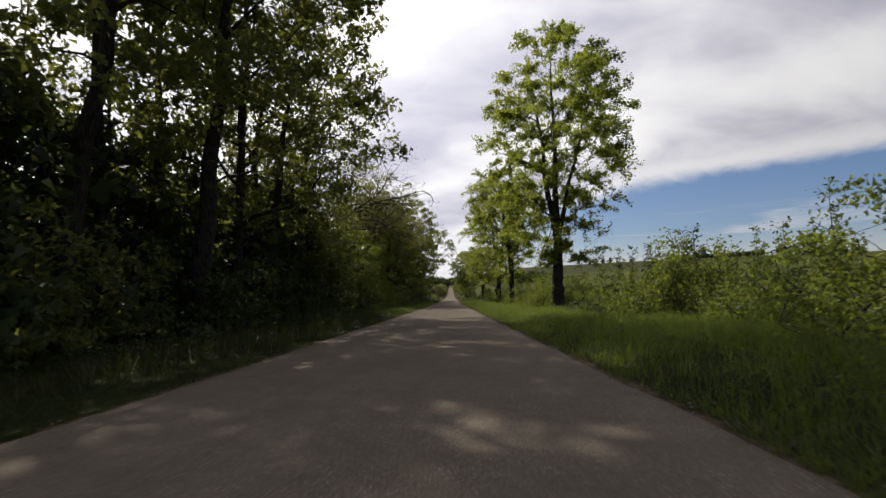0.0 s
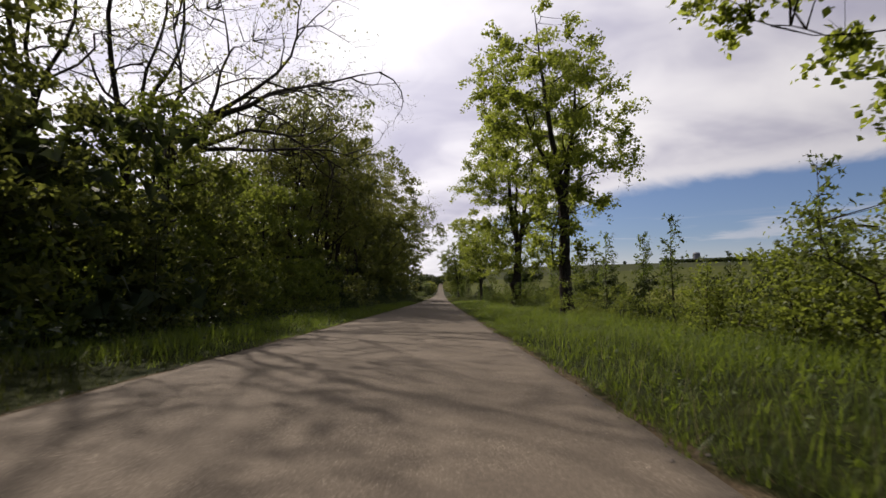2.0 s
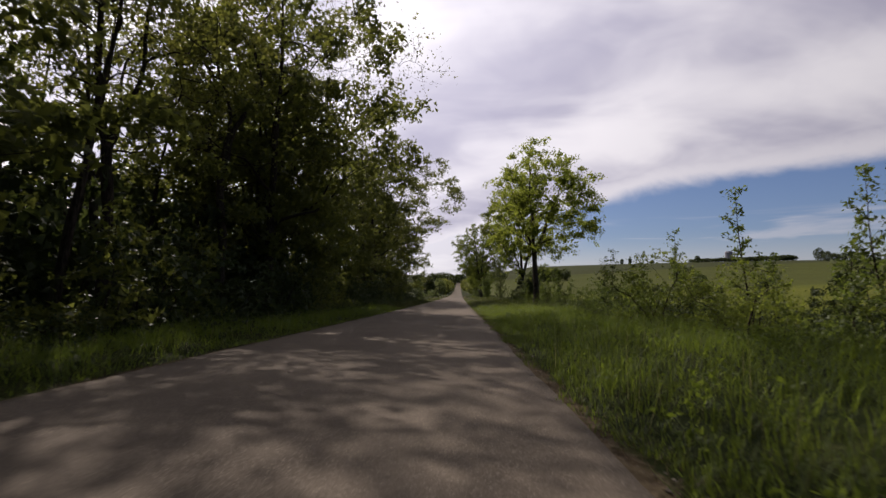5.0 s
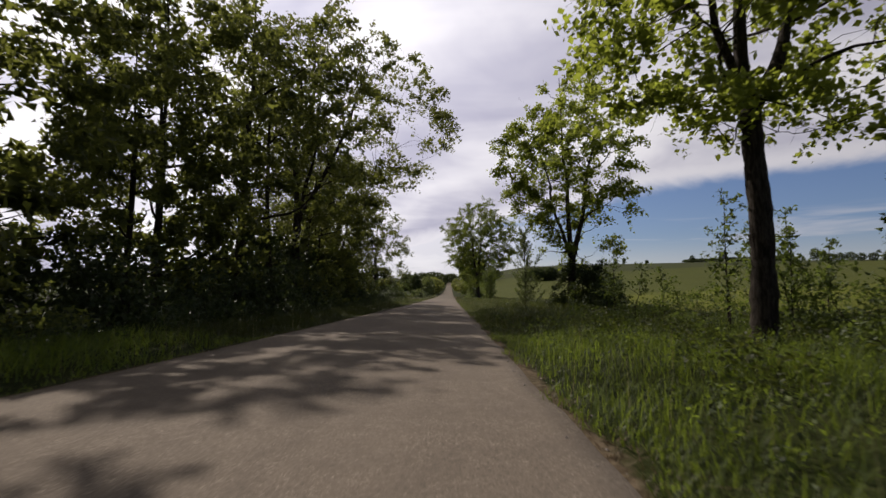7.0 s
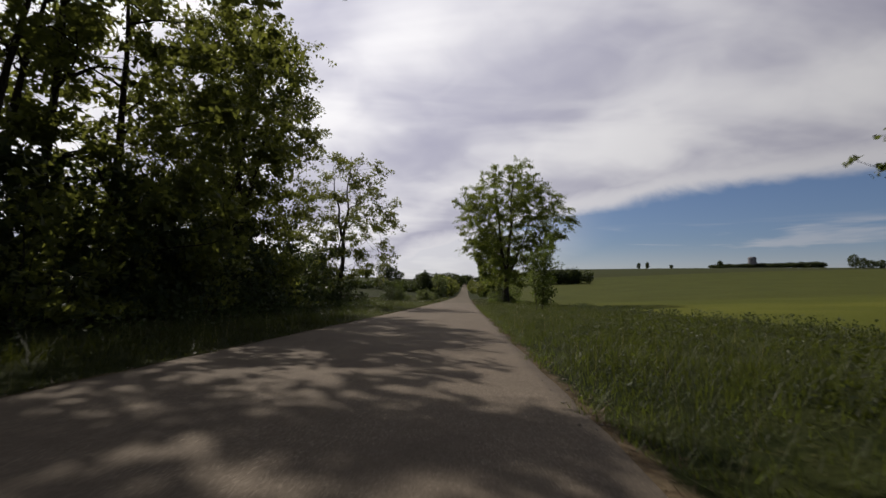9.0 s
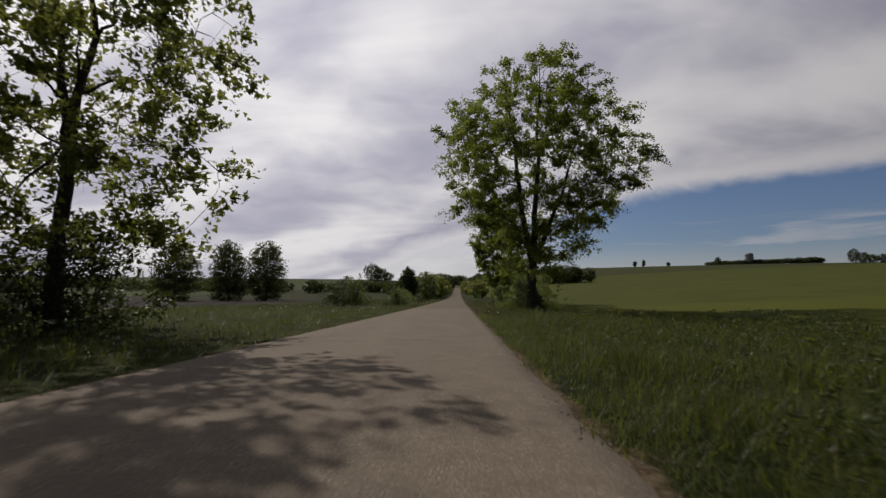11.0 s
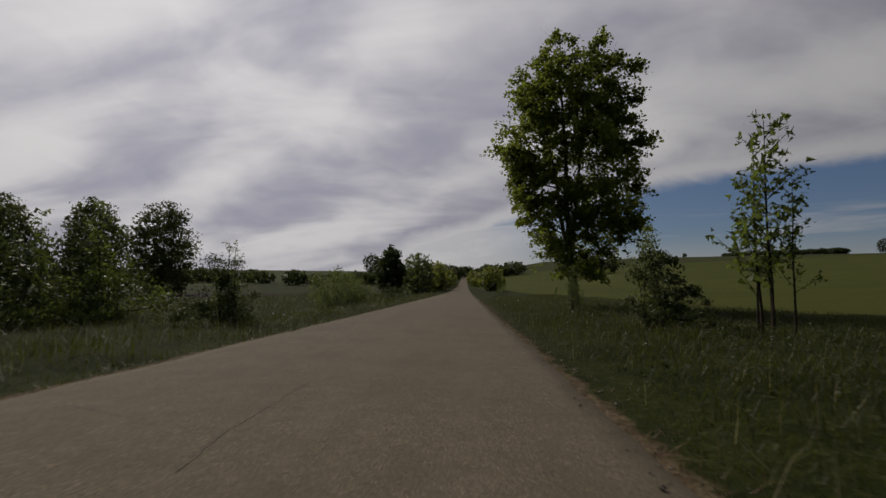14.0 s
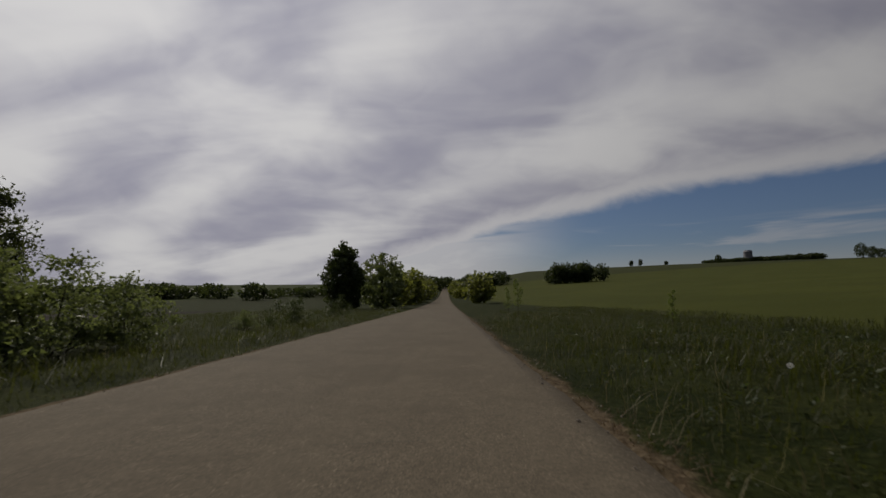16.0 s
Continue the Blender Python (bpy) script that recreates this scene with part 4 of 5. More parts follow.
y = 7.0
while y < 167:
    k = rw.choice((4, 4, 1)) if 37 < y < 68 else rw.choice((0, 1, 1, 2)) if y < 112 else rw.choice((0, 2, 2)) if y < 126 else rw.choice((0, 0, 1))
    grow(k, (-8.0 + rw.uniform(-0.9, 0.7) - (0.8 if y > 134 else 0), y + rw.uniform(-0.8, 0.8), rw.uniform(0, 360), rw.uniform(0.8, 1.2) * (0.92 if y < 32 else 0.85 if 112 < y < 126 else 1.12 if y > 126 else 1.0)))
    y += 2.6 if y < 124 else 2.0
y = 7.0
while y < 165:
    size = rw.uniform(0.85, 1.15) * (1.0 if y < 32 else 1.1 if y < 45 else 0.55 if 112 < y < 126 else 0.85)
    grow(3, (-11.6 + rw.uniform(-0.6, 0.6), y, rw.uniform(0, 360), size))
    grow(3, (-17.0 + rw.uniform(-1.5, 1.5), y + 1.5, rw.uniform(0, 360), size * (0.5 if 122 < y < 142 else 0.9 if y > 112 else 1.15)))
    if 60 < y < 110:
        grow(3, (-23.0 + rw.uniform(-1.5, 1.5), y + 2, rw.uniform(0, 360), rw.uniform(1.1, 1.5)))
    y += 4.0

# shrubs and saplings on the field side
bush = [shrub(61, 2.2, 1.3, 2600, 0.068, "bright green hawthorn-like shrub on the verge", M_GREEN, "verge_shrub", 6, "shrubs along the field", 0.22, clumps=44),
        shrub(62, 1.6, 1.3, 2300, 0.064, "low leafy shrub on the verge", M_SHRUB, "verge_shrub", 6, "shrubs along the field", 0.2, clumps=34),
        shrub(63, 2.9, 1.5, 2900, 0.072, "tall loose shrub on the verge", M_GREEN, "verge_shrub", 6, "shrubs along the field", 0.25, clumps=40),
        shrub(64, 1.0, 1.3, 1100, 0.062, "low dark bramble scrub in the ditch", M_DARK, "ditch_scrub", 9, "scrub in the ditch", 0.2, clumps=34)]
thin = [sapling(71, 4.6, 520, 0.13, "thin sapling with sparse leaves", group="saplings along the field", stems=2),
        sapling(72, 3.4, 400, 0.13, "thin sapling with sparse leaves", group="saplings along the field"),
        sapling(73, 5.4, 400, 0.13, "tall thin sapling with a bare stem", group="saplings along the field", branch=0.2)]
firstb, firsts = [True] * 4, [True] * 3


def scatter(kinds, firsts_, k, m):
    if kinds is bush and k != 1 and m[1] > 190:             # duller and lower past the avenue
        k, m = 1, (m[0], m[1], m[2], m[3] * 1.3)
    if kinds is bush and k < 3 and m[0] > 7 and 21.5 < m[1] < 33.5:     # only low scrub in the ditch here
        k, m = 3, (m[0], m[1], m[2], m[3] * 0.9)
    if kinds is bush and 50.5 <= m[1] < 66:
        m = (m[0], m[1], m[2], m[3] * 0.74)
    if m[0] > 7 and 41.2 < m[1] < 50.5:                     # low gap in the growth with a view of the field
        m = (m[0], m[1], m[2], m[3] * (0.62 if kinds is bush else 0.55))
    if firsts_[k]:
        firsts_[k] = False
        return put(kinds[k], *m)
    return copy_thing(kinds[k], stand(*m))


tall_bush = sapling(74, 3.3, 1500, 0.11, "tall bright leafy hazel-like sapling by the ditch", M_GREEN, "leafy_sapling", 4, "leafy saplings by the ditch", 0.34, 0.16, 0.12)
put(tall_bush, 8.9, 18.2)
for k, (x, y, s) in enumerate(((9.8, 18.9, 0.92), (10.7, 18.0, 0.85), (11.6, 19.4, 0.95), (8.6, 26.8, 0.42), (9.3, 26.0, 0.46), (9.6, 28.6, 0.55), (8.4, 23.6, 0.40), (7.6, 37.2, 0.62), (9.0, 36.2, 0.68), (7.2, 39.6, 0.55))):
    copy_thing(tall_bush, stand(x, y, 67 * k, s))
y = 3.0
while y < 116:
    dens = 1.0 if y < 62 else 0.8
    for x0 in (8.0, 10.2, 12.8):
        if rw.random() < dens * (0.55 if x0 < 8 else 0.9 if x0 < 10 else 0.75 if x0 < 12 else 0.45):
            scatter(bush, firstb, rw.choice((0, 1, 1, 2)) if y < 90 else 1, (x0 + rw.uniform(-0.9, 0.9), y + rw.uniform(-1, 1), rw.uniform(0, 360), rw.uniform(0.8, 1.25) if y < 64 else rw.uniform(0.7, 1.1)))
    if rw.random() < 0.9:
        scatter(thin, firsts, rw.randrange(3), (rw.uniform(9.5, 14.5), y + rw.uniform(-1, 1), rw.uniform(0, 360), rw.uniform(0.7, 1.05)))
    y += 2.4
for k, x, y, s in ((1, 10.0, 119.2, 0.95), (0, 8.1, 119.7, 0.8), (2, 10.2, 113.5, 0.9), (1, 8.6, 111.2, 0.9), (0, 8.4, 112.4, 0.9), (0, 9.4, 108.6, 0.8), (1, 8.9, 110.6, 1.0),
                   (0, 8.2, 214.2, 1.15), (0, 7.9, 213.4, 1.2), (2, 8.5, 213.2, 0.9), (0, 7.5, 206.8, 1.05), (2, 7.9, 206.2, 1.0), (0, 8.4, 207.2, 1.15), (2, 8.7, 205.3, 1.1), (0, 8.1, 204.5, 1.0),
                   (1, 5.7, 256.0, 0.9), (1, 5.3, 257.4, 0.7), (1, 9.2, 244.0, 0.55), (0, 9.4, 206.2, 1.2), (0, 9.9, 208.2, 1.2), (0, 8.6, 38.3, 0.95), (2, 9.3, 39.2, 0.8)):
    scatter(thin, firsts, k, (x, y, rw.uniform(0, 360), s))
for k in range(28):                                     # spindly growth by the ditch
    scatter(thin, firsts, rw.randrange(3), (rw.uniform(9.5, 14.0), 20 + 2.6 * k + rw.uniform(-1.3, 1.3), rw.uniform(0, 360), rw.uniform(0.9, 1.25)))
for k, x, y, s in ((0, 10.2, 130.6, 1.1), (1, 9.6, 130.4, 1.0), (0, 10.4, 132.4, 1.0), (2, 6.7, 200.4, 0.9), (1, 5.9, 199.0, 1.0), (1, 7.5, 198.6, 1.05), (1, 8.5, 197.4, 0.9), (1, 8.6, 199.4, 1.1),
                   (0, 7.2, 202.0, 0.95), (2, 8.2, 203.0, 0.9), (1, 6.4, 202.2, 1.05), (1, 7.7, 228.8, 0.42), (2, 8.3, 37.9, 1.1), (0, 8.9, 39.3, 1.2), (2, 9.4, 37.2, 1.1)):
    scatter(bush, firstb, k, (x, y, rw.uniform(0, 360), s))
put(cone_tree(75, 5.7, 2.15, 7000, 0.080, "young cone-shaped pear tree in silvery leaf", M_SILVER, "young_tree"), 7.0, 134.5)
put(sapling(76, 5.4, 4200, 0.125, "leaning young tree with drooping leaves", M_SHRUB, "young_tree", 4, branch=0.30, spread=0.17, low=0.08), 6.7, 164.0)

# trees, bushes and hedge beyond the wood on the other side
poplar = big_tree(81, 13.6, 0.22, 0.5, 4.5, "egg", 20000, 0.29, "round grey-green tree standing in the ploughed field", M_FIELD, limbs=18, name="field_tree", group="trees in the ploughed field", twiggy=False, clumps=240, lobes=200,
                  spread=0.70, hollow=0.10)
put(poplar, -59.2, 261.7, 0, 1.0)
copy_thing(poplar, stand(-49.6, 266.5, 120, 1.0))
copy_thing(poplar, stand(-43.6, 272.2, 250, 1.03))
put(big_tree(82, 9.0, 0.25, 0.4, 3.0, "oval", 6500, 0.42, "dark dense round-topped tree at the road bend", M_DARK, limbs=14, name="dark_tree", twiggy=False, clumps=110, lobes=110, spread=0.5), -12.5, 292.0)
put(big_tree(83, 8.2, 0.25, 0.4, 3.7, "dome", 6000, 0.36, "pale green broad willow at the road bend", M_SILVER, limbs=14, name="willow", twiggy=False, clumps=100, lobes=100, spread=0.5), -7.8, 297.0)
hedge = [shrub(91, 2.5, 1.5, 5600, 0.085, "silver-green willow scrub beside the lane", M_SILVER, "willow_shrub", 7, "scrub beyond the wood", 0.24, clumps=64),
         shrub(92, 2.0, 1.5, 3600, 0.085, "dark low shrub in the meadow", M_DARK, "meadow_shrub", 7, "scrub beyond the wood", 0.24, clumps=40)]
firsth = [True] * 2
for k, x, y, s in ((1, -9.9, 166.0, 1.5), (1, -11.4, 168.4, 1.7), (1, -12.6, 163.5, 1.6), (1, -9.9, 174.0, 0.9), (0, -11.4, 173.5, 0.9), (1, -10.4, 176.0, 1.1), (0, -6.1, 229.6, 0.75),
                   (0, -6.7, 233.4, 1.0), (0, -7.0, 235.6, 1.1), (0, -7.4, 237.8, 1.1), (0, -6.8, 239.6, 0.9), (0, -8.2, 236.2, 1.15),
                   (1, -5.9, 250.0, 0.5), (1, -6.4, 262.0, 0.5), (0, -7.2, 248.0, 0.4)):
    scatter(hedge, firsth, k, (x, y, rw.uniform(0, 360), s))
for k, x, y, s in ((0, -10.4, 213.0, 0.75), (2, -9.9, 217.4, 0.95), (2, -10.6, 215.8, 0.82), (0, -11.2, 218.8, 0.8), (2, -6.0, 230.5, 0.55), (0, -6.9, 233.6, 0.66), (2, -7.2, 234.4, 0.55), (0, -7.4, 236.6, 0.55)):
    scatter(thin, firsts, k, (x, y, rw.uniform(0, 360), s))


put(shrub(65, 2.1, 1.1, 9500, 0.055, "dense dark bush beside the lane", M_DARK, "meadow_bush", 8, "", 0.17, clumps=60), -5.7, 216.6)
put(sapling(66, 2.6, 900, 0.06, "pale shoots growing out of a dark bush", M_SILVER, "sapling", 5, "", 0.2, 0.10), -5.6, 216.7)
scatter(hedge, firsth, 1, (-11.2, 212.8, 40, 0.9))
scatter(hedge, firsth, 1, (-11.6, 215.0, 140, 1.0))
scatter(hedge, firsth, 1, (-11.4, 218.0, 240, 1.05))
for k, x, y, s in ((0, -10.2, 217.4, 0.85), (2, -10.9, 219.2, 0.8), (1, -10.2, 215.2, 0.9)):
    scatter(bush, firstb, k, (x, y, rw.uniform(0, 360), s))
silver = sapling(67, 2.5, 2400, 0.055, "silver-green young willow in the verge grass", M_SILVER, "young_willow", 5, "young willows on the verge", 0.24, 0.10)
put(silver, 6.1, 214.5)
copy_thing(silver, stand(5.9, 222.1, 70, 0.75))
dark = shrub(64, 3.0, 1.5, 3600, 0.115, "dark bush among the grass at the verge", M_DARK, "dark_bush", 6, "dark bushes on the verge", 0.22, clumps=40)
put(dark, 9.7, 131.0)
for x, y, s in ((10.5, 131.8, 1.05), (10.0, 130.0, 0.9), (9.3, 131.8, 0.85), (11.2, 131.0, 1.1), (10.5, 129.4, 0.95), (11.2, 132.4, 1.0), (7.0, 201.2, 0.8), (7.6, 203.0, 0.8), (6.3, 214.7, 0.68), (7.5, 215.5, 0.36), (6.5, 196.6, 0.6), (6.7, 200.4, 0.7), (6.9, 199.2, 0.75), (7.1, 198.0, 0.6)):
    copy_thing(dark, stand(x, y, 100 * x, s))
for k in range(22):                                     # dark scrub added for the shadow in the ditch behind the shrubs
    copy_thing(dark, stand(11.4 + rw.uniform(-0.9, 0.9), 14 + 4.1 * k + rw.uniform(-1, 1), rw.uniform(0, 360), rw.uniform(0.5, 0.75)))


# ------------------------------------------------------------------ distance
def far_wood(name, label, spots_, seed, mat, leaf=1.1):
    """A far stand of trees as one mass of leaves: spots of x, y, radius, height."""
    rng = np.random.default_rng(seed)
    vs, fs, n = [], [], 0
    for x, y, r, h in spots_:
        k = int(160 + 26 * r * h / (leaf * leaf) * 0.55)
        d = rng.normal(0, 1, (k, 3))
        d /= np.linalg.norm(d, axis=1)[:, None]
        rad = rng.random(k)[:, None] ** 0.25
        p = d * rad * np.array([r, r, h * 0.5]) * (0.85 + 0.3 * rng.random(k))[:, None] + np.array([0, 0, h * 0.5])
        p[:, 2] = np.maximum(p[:, 2], 0.2)
        p += np.array([x, y, gz(x, y)])
        v, f = leaf_cloud(rng, [p], k, leaf, 0.2, pointed=True)
        vs.append(v), fs.append(f + n)
        n += len(v)
    tagged(new(name, mesh_from(name, np.concatenate(vs), np.concatenate(fs), mat)), label, "trees", kind="stuff")


rf = random.Random(9)
far_wood("far_copse", "dark round copse on the field's far edge", [(rf.uniform(76, 112), rf.uniform(555, 580), rf.uniform(4, 6), rf.uniform(10, 14)) for _ in range(16)], 1, M_DARK, 1.3)
far_wood("far_hedge", "hedge trees where the lane goes out of sight", [(rf.choice((-1, 1, -1)) * rf.uniform(5.5, 10), rf.uniform(312, 520), rf.uniform(2, 3.8), rf.uniform(4, 9)) for _ in range(34)], 2, M_WOOD, 0.8)
far_wood("far_trees_west", "line of far trees over the meadow", [(rf.uniform(-330, -20), rf.uniform(430, 520), rf.uniform(5, 9), rf.uniform(4, 8)) for _ in range(80)] + [(-105 + 9 * k, 748 + 5 * k, 11 - 2 * k, 22 - 5 * k) for k in range(3)], 3, M_DARK, 1.6)
far_wood("far_trees_lane", "far trees behind the lane's end", [(rf.uniform(-60, 60), rf.uniform(640, 760), rf.uniform(6, 10), rf.uniform(8, 13)) for _ in range(26)], 4, M_DARK, 1.8)


def bearing(deg, far):
    """Plan place at a bearing east of the lane and a distance from its middle."""
    return 1.5 + far * math.sin(radians(deg)), 190 + far * math.cos(radians(deg))


far_wood("ridge_wood", "long low wood on the ridge beyond the crop", [(*bearing(27.6 + 0.22 * k, 1350 + rf.uniform(-15, 15)), rf.uniform(7, 10), 7 + 0.12 * k + rf.uniform(0, 2.5)) for k in range(44)], 5, M_DARK, 2.2)
far_wood("ridge_trees", "scattered far trees on the ridge", [(*bearing(b, 1150 + rf.uniform(-20, 20)), r, h) for b, r, h in
         ((20.4, 4, 13), (21.3, 4, 15), (23.8, 4, 8), (28.6, 6, 16), (39.6, 10, 26), (40.3, 9, 20), (40.9, 9, 15), (41.6, 9, 16), (42.4, 9, 17), (43.1, 9, 15), (44.0, 9, 15), (45.0, 9, 16))], 6, M_DARK, 2.0)


def far_tower():
    x, y = bearing(31.3, 1345)
    base = tagged(new("far_silo"), "squat grey silo tower on the far ridge", "building")
    bm = bmesh.new()
    bmesh.ops.create_cone(bm, cap_ends=True, segments=16, radius1=9, radius2=9, depth=24, matrix=Matrix.Translation((0, 0, 11)))
    me = bpy.data.meshes.new("drum")
    bm.to_mesh(me)
    bm.free()
    me.materials.append(M_CONCRETE)
    part("drum", me, base)
    bm = bmesh.new()
    bmesh.ops.create_cone(bm, cap_ends=True, segments=16, radius1=10, radius2=7, depth=4, matrix=Matrix.Translation((0, 0, 25)))
    me = bpy.data.meshes.new("cap")
    bm.to_mesh(me)
    bm.free()
    me.materials.append(M_CONCRETE)
    part("cap", me, base)
    put(base, x, y, 0, 1.0, 0.3)


far_tower()


# ------------------------------------------------------------------ grass
def blades(name, label, seed, count, x_of, y_of, h_of, width, mat, bend=0.5, fine=False):
    rng = np.random.default_rng(seed)
    y = y_of(rng, int(count * 1.6))
    x = x_of(rng, len(y), y)
    keep = rng.random(len(y)) < 0.25 + 0.75 * clumpy(x + 3, y, 0.55)          # tufts and thin patches
    x, y = x[keep][:count], y[keep][:count]
    count = len(x)
    h = h_of(rng, x, y)
    a = rng.random(count) * 6.283
    side = np.stack([np.cos(a), np.sin(a), np.zeros(count)], 1) * (width * (0.6 + 0.8 * rng.random(count)))[:, None] * 0.5
    fall = np.stack([np.cos(a + 1.57), np.sin(a + 1.57), np.zeros(count)], 1) * (h * bend * rng.normal(0, 1, count))[:, None]
    base = np.stack([x, y, land_z(x, y) - 0.02], 1)
    up = np.array([0, 0, 1.0]) * h[:, None]
    mid = base + up * 0.6 + fall * 0.35
    tip = base + up * 0.96 + fall
    if fine:
        v = np.stack([base - side, base + side, mid + side * 0.75, tip, mid - side * 0.75], 1).reshape(-1, 3)
        q = np.arange(count)[:, None] * 5
        tri = np.concatenate([q + np.array([[0, 1, 2]]), q + np.array([[0, 2, 4]]), q + np.array([[4, 2, 3]])], 0)
    else:
        v = np.stack([base - side, base + side, tip], 1).reshape(-1, 3)
        tri = np.arange(count * 3).reshape(count, 3)
    tagged(new(name, mesh_from(name, v, tri, mat)), label, "grass", kind="stuff")


def along(y0, y1):
    return lambda rng, n: y0 + (y1 - y0) * rng.random(n)


def clumpy(x, y, s=0.8):
    return 0.5 + 0.5 * np.sin(x * 2.1 * s + 1.7 * np.sin(y * 0.9 * s)) * np.sin(y * 1.7 * s + 1.3 * np.sin(x * 1.1 * s))


def right_x(near, far, power=1.6):
    return lambda rng, n, y: near + (far - near) * rng.random(n) ** power + 0.12 * np.sin(y * 1.9) + 0.08 * np.sin(y * 5.3)


def tall(lo, hi, edge=3.1):
    return lambda rng, x, y: (lo + (hi - lo) * clumpy(x, y) * (0.4 + 0.6 * rng.random(len(x)))) * (0.25 + 0.75 * smooth(0, 1.3, np.abs(x) - edge + 0.25))


def dwindle(lo, hi, lo2, hi2):
    """Tall grass in the avenue, shorter past the wood."""
    a, b = tall(lo, hi), tall(lo2, hi2)
    return lambda rng, x, y: np.where(y < 150, a(rng, x, y), b(rng, x, y))
blades("grass_field_verge", "lush tall grass on the verge by the field", 101, 58000, right_x(2.78, 6.8, 1.35), along(0, 113), tall(0.18, 0.50, 2.75), 0.009, M_GRASS, 0.9, fine=True)
blades("grass_short_verge", "short matted grass at the foot of the verge", 114, 60000, right_x(2.74, 6.0, 1.5), along(0, 190), lambda r, x, y: 0.06 + 0.14 * r.random(len(x)), 0.012, M_GRASS_LOW, 1.2)
blades("grass_field_bank", "rank grass under the shrubs by the field", 106, 58000, right_x(5.5, 12.0, 1.0), along(4, 119), tall(0.26, 0.66), 0.014, M_GRASS, 0.9)
blades("grass_mid_verge", "rough yellow-green grass on the verge past the avenue", 107, 27500, right_x(2.80, 6.5, 1.25), along(122, 184), tall(0.16, 0.50, 2.75), 0.010, M_VERGE, 0.9, fine=True)
# shade of this stretch is put into the grass colour
blades("grass_shaded_verge", "verge grass coloured darker for the shade across from the wood", 117, 8500, right_x(2.80, 9.0, 1.25), along(112, 124), tall(0.16, 0.50, 2.75), 0.011, M_MEADOW, 0.9, fine=True)
blades("grass_mid_bank", "rank grass between lane and crop past the avenue", 108, 34000, right_x(5.2, 13.0, 1.0), along(114, 186), tall(0.20, 0.56), 0.018, M_VERGE, 0.9)
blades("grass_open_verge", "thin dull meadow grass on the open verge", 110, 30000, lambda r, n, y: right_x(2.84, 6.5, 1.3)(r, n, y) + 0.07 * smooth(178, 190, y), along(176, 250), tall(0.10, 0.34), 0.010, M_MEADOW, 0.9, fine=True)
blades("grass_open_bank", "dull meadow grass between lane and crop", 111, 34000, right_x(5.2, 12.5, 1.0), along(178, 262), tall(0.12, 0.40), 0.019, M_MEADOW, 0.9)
blades("grass_wood_verge", "long grass and weeds on the verge by the wood", 102, 36000, lambda r, n, y: -right_x(2.80, 8.0, 1.3)(r, n, y), along(36, 112), tall(0.22, 0.62), 0.017, M_GRASS, 0.8)
# the wood's shade is painted in: darker blades than on the stretch between
blades("grass_shady_verge", "thin verge grass coloured darker for the deep shade of the wood", 116, 28000, lambda r, n, y: -right_x(2.80, 8.0, 1.3)(r, n, y), lambda rng, n: np.where(rng.random(n) < 0.38, 2 + 36 * rng.random(n), 110 + 38 * rng.random(n)), tall(0.20, 0.56), 0.017, M_MEADOW, 0.8)
blades("grass_meadow_verge", "yellow-green meadow grass beside the open lane", 103, 38000, lambda r, n, y: -right_x(2.80, 24.0, 1.8)(r, n, y), along(147, 202), tall(0.16, 0.52), 0.015, M_VERGE, 0.9)
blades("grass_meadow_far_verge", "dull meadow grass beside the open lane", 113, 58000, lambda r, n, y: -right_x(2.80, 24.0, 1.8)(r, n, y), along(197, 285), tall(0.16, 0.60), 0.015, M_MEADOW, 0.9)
blades("grass_field_edge", "rough grass between verge and crop", 104, 26000, lambda r, n, y: 11.0 + 6.0 * r.random(n), along(8, 122), tall(0.20, 0.45), 0.026, M_GRASS, 0.8)
blades("grass_crop_edge", "dull rough grass where the verge meets the crop", 109, 30000, lambda r, n, y: 11.0 + 4.5 * r.random(n) ** 1.2, along(118, 280), dwindle(0.20, 0.45, 0.12, 0.34), 0.026, M_MEADOW, 0.8)
blades("dry_stems", "pale seed stems above the verge grass", 105, 3000, lambda r, n, y: np.where(r.random(n) < 0.62, 1, -1) * right_x(3.0, 8.0, 1.2)(r, n, y), along(4, 256), lambda r, x, y: (0.45 + 0.45 * r.random(len(x))) * np.where(y < 150, 1, 0.65), 0.005, M_STRAW, 0.25)
blades("dead_blades", "curled dead blades in the verge grass", 112, 7000, lambda r, n, y: np.where(r.random(n) < 0.65, 1, -1) * right_x(2.95, 9.0, 1.3)(r, n, y), along(150, 256), lambda r, x, y: 0.10 + 0.24 * r.random(len(x)), 0.006, M_DEAD, 1.2, fine=True)
blades("edge_litter_grass", "flattened red-brown dead grass along the asphalt edge", 115, 26000, lambda r, n, y: np.where(r.random(n) < 0.7, 1, -1) * (2.68 + 0.34 * r.random(n) ** 1.3), along(0, 256), lambda r, x, y: 0.02 + 0.07 * r.random(len(x)), 0.011, M_RUST, 1.8)


def weeds(name, label, seed, clumps, each, x_of, y0, y1, size, height, mat):
    """Low broad-leaved plants scattered through the grass."""
    rng = np.random.default_rng(seed)
    y = y0 + (y1 - y0) * rng.random(clumps)
    x = x_of(rng, clumps, y)
    c = np.repeat(np.stack([x, y, land_z(x, y)], 1), each, 0)
    c += rng.normal(0, 0.16, c.shape) * np.array([1, 1, 0])
    c[:, 2] += height * rng.random(len(c))
    v, f = leaf_cloud(rng, [c], len(c) * 2, size, 0.03, 0.9)
    tagged(new(name, mesh_from(name, v, f, mat)), label, "weeds", kind="stuff")
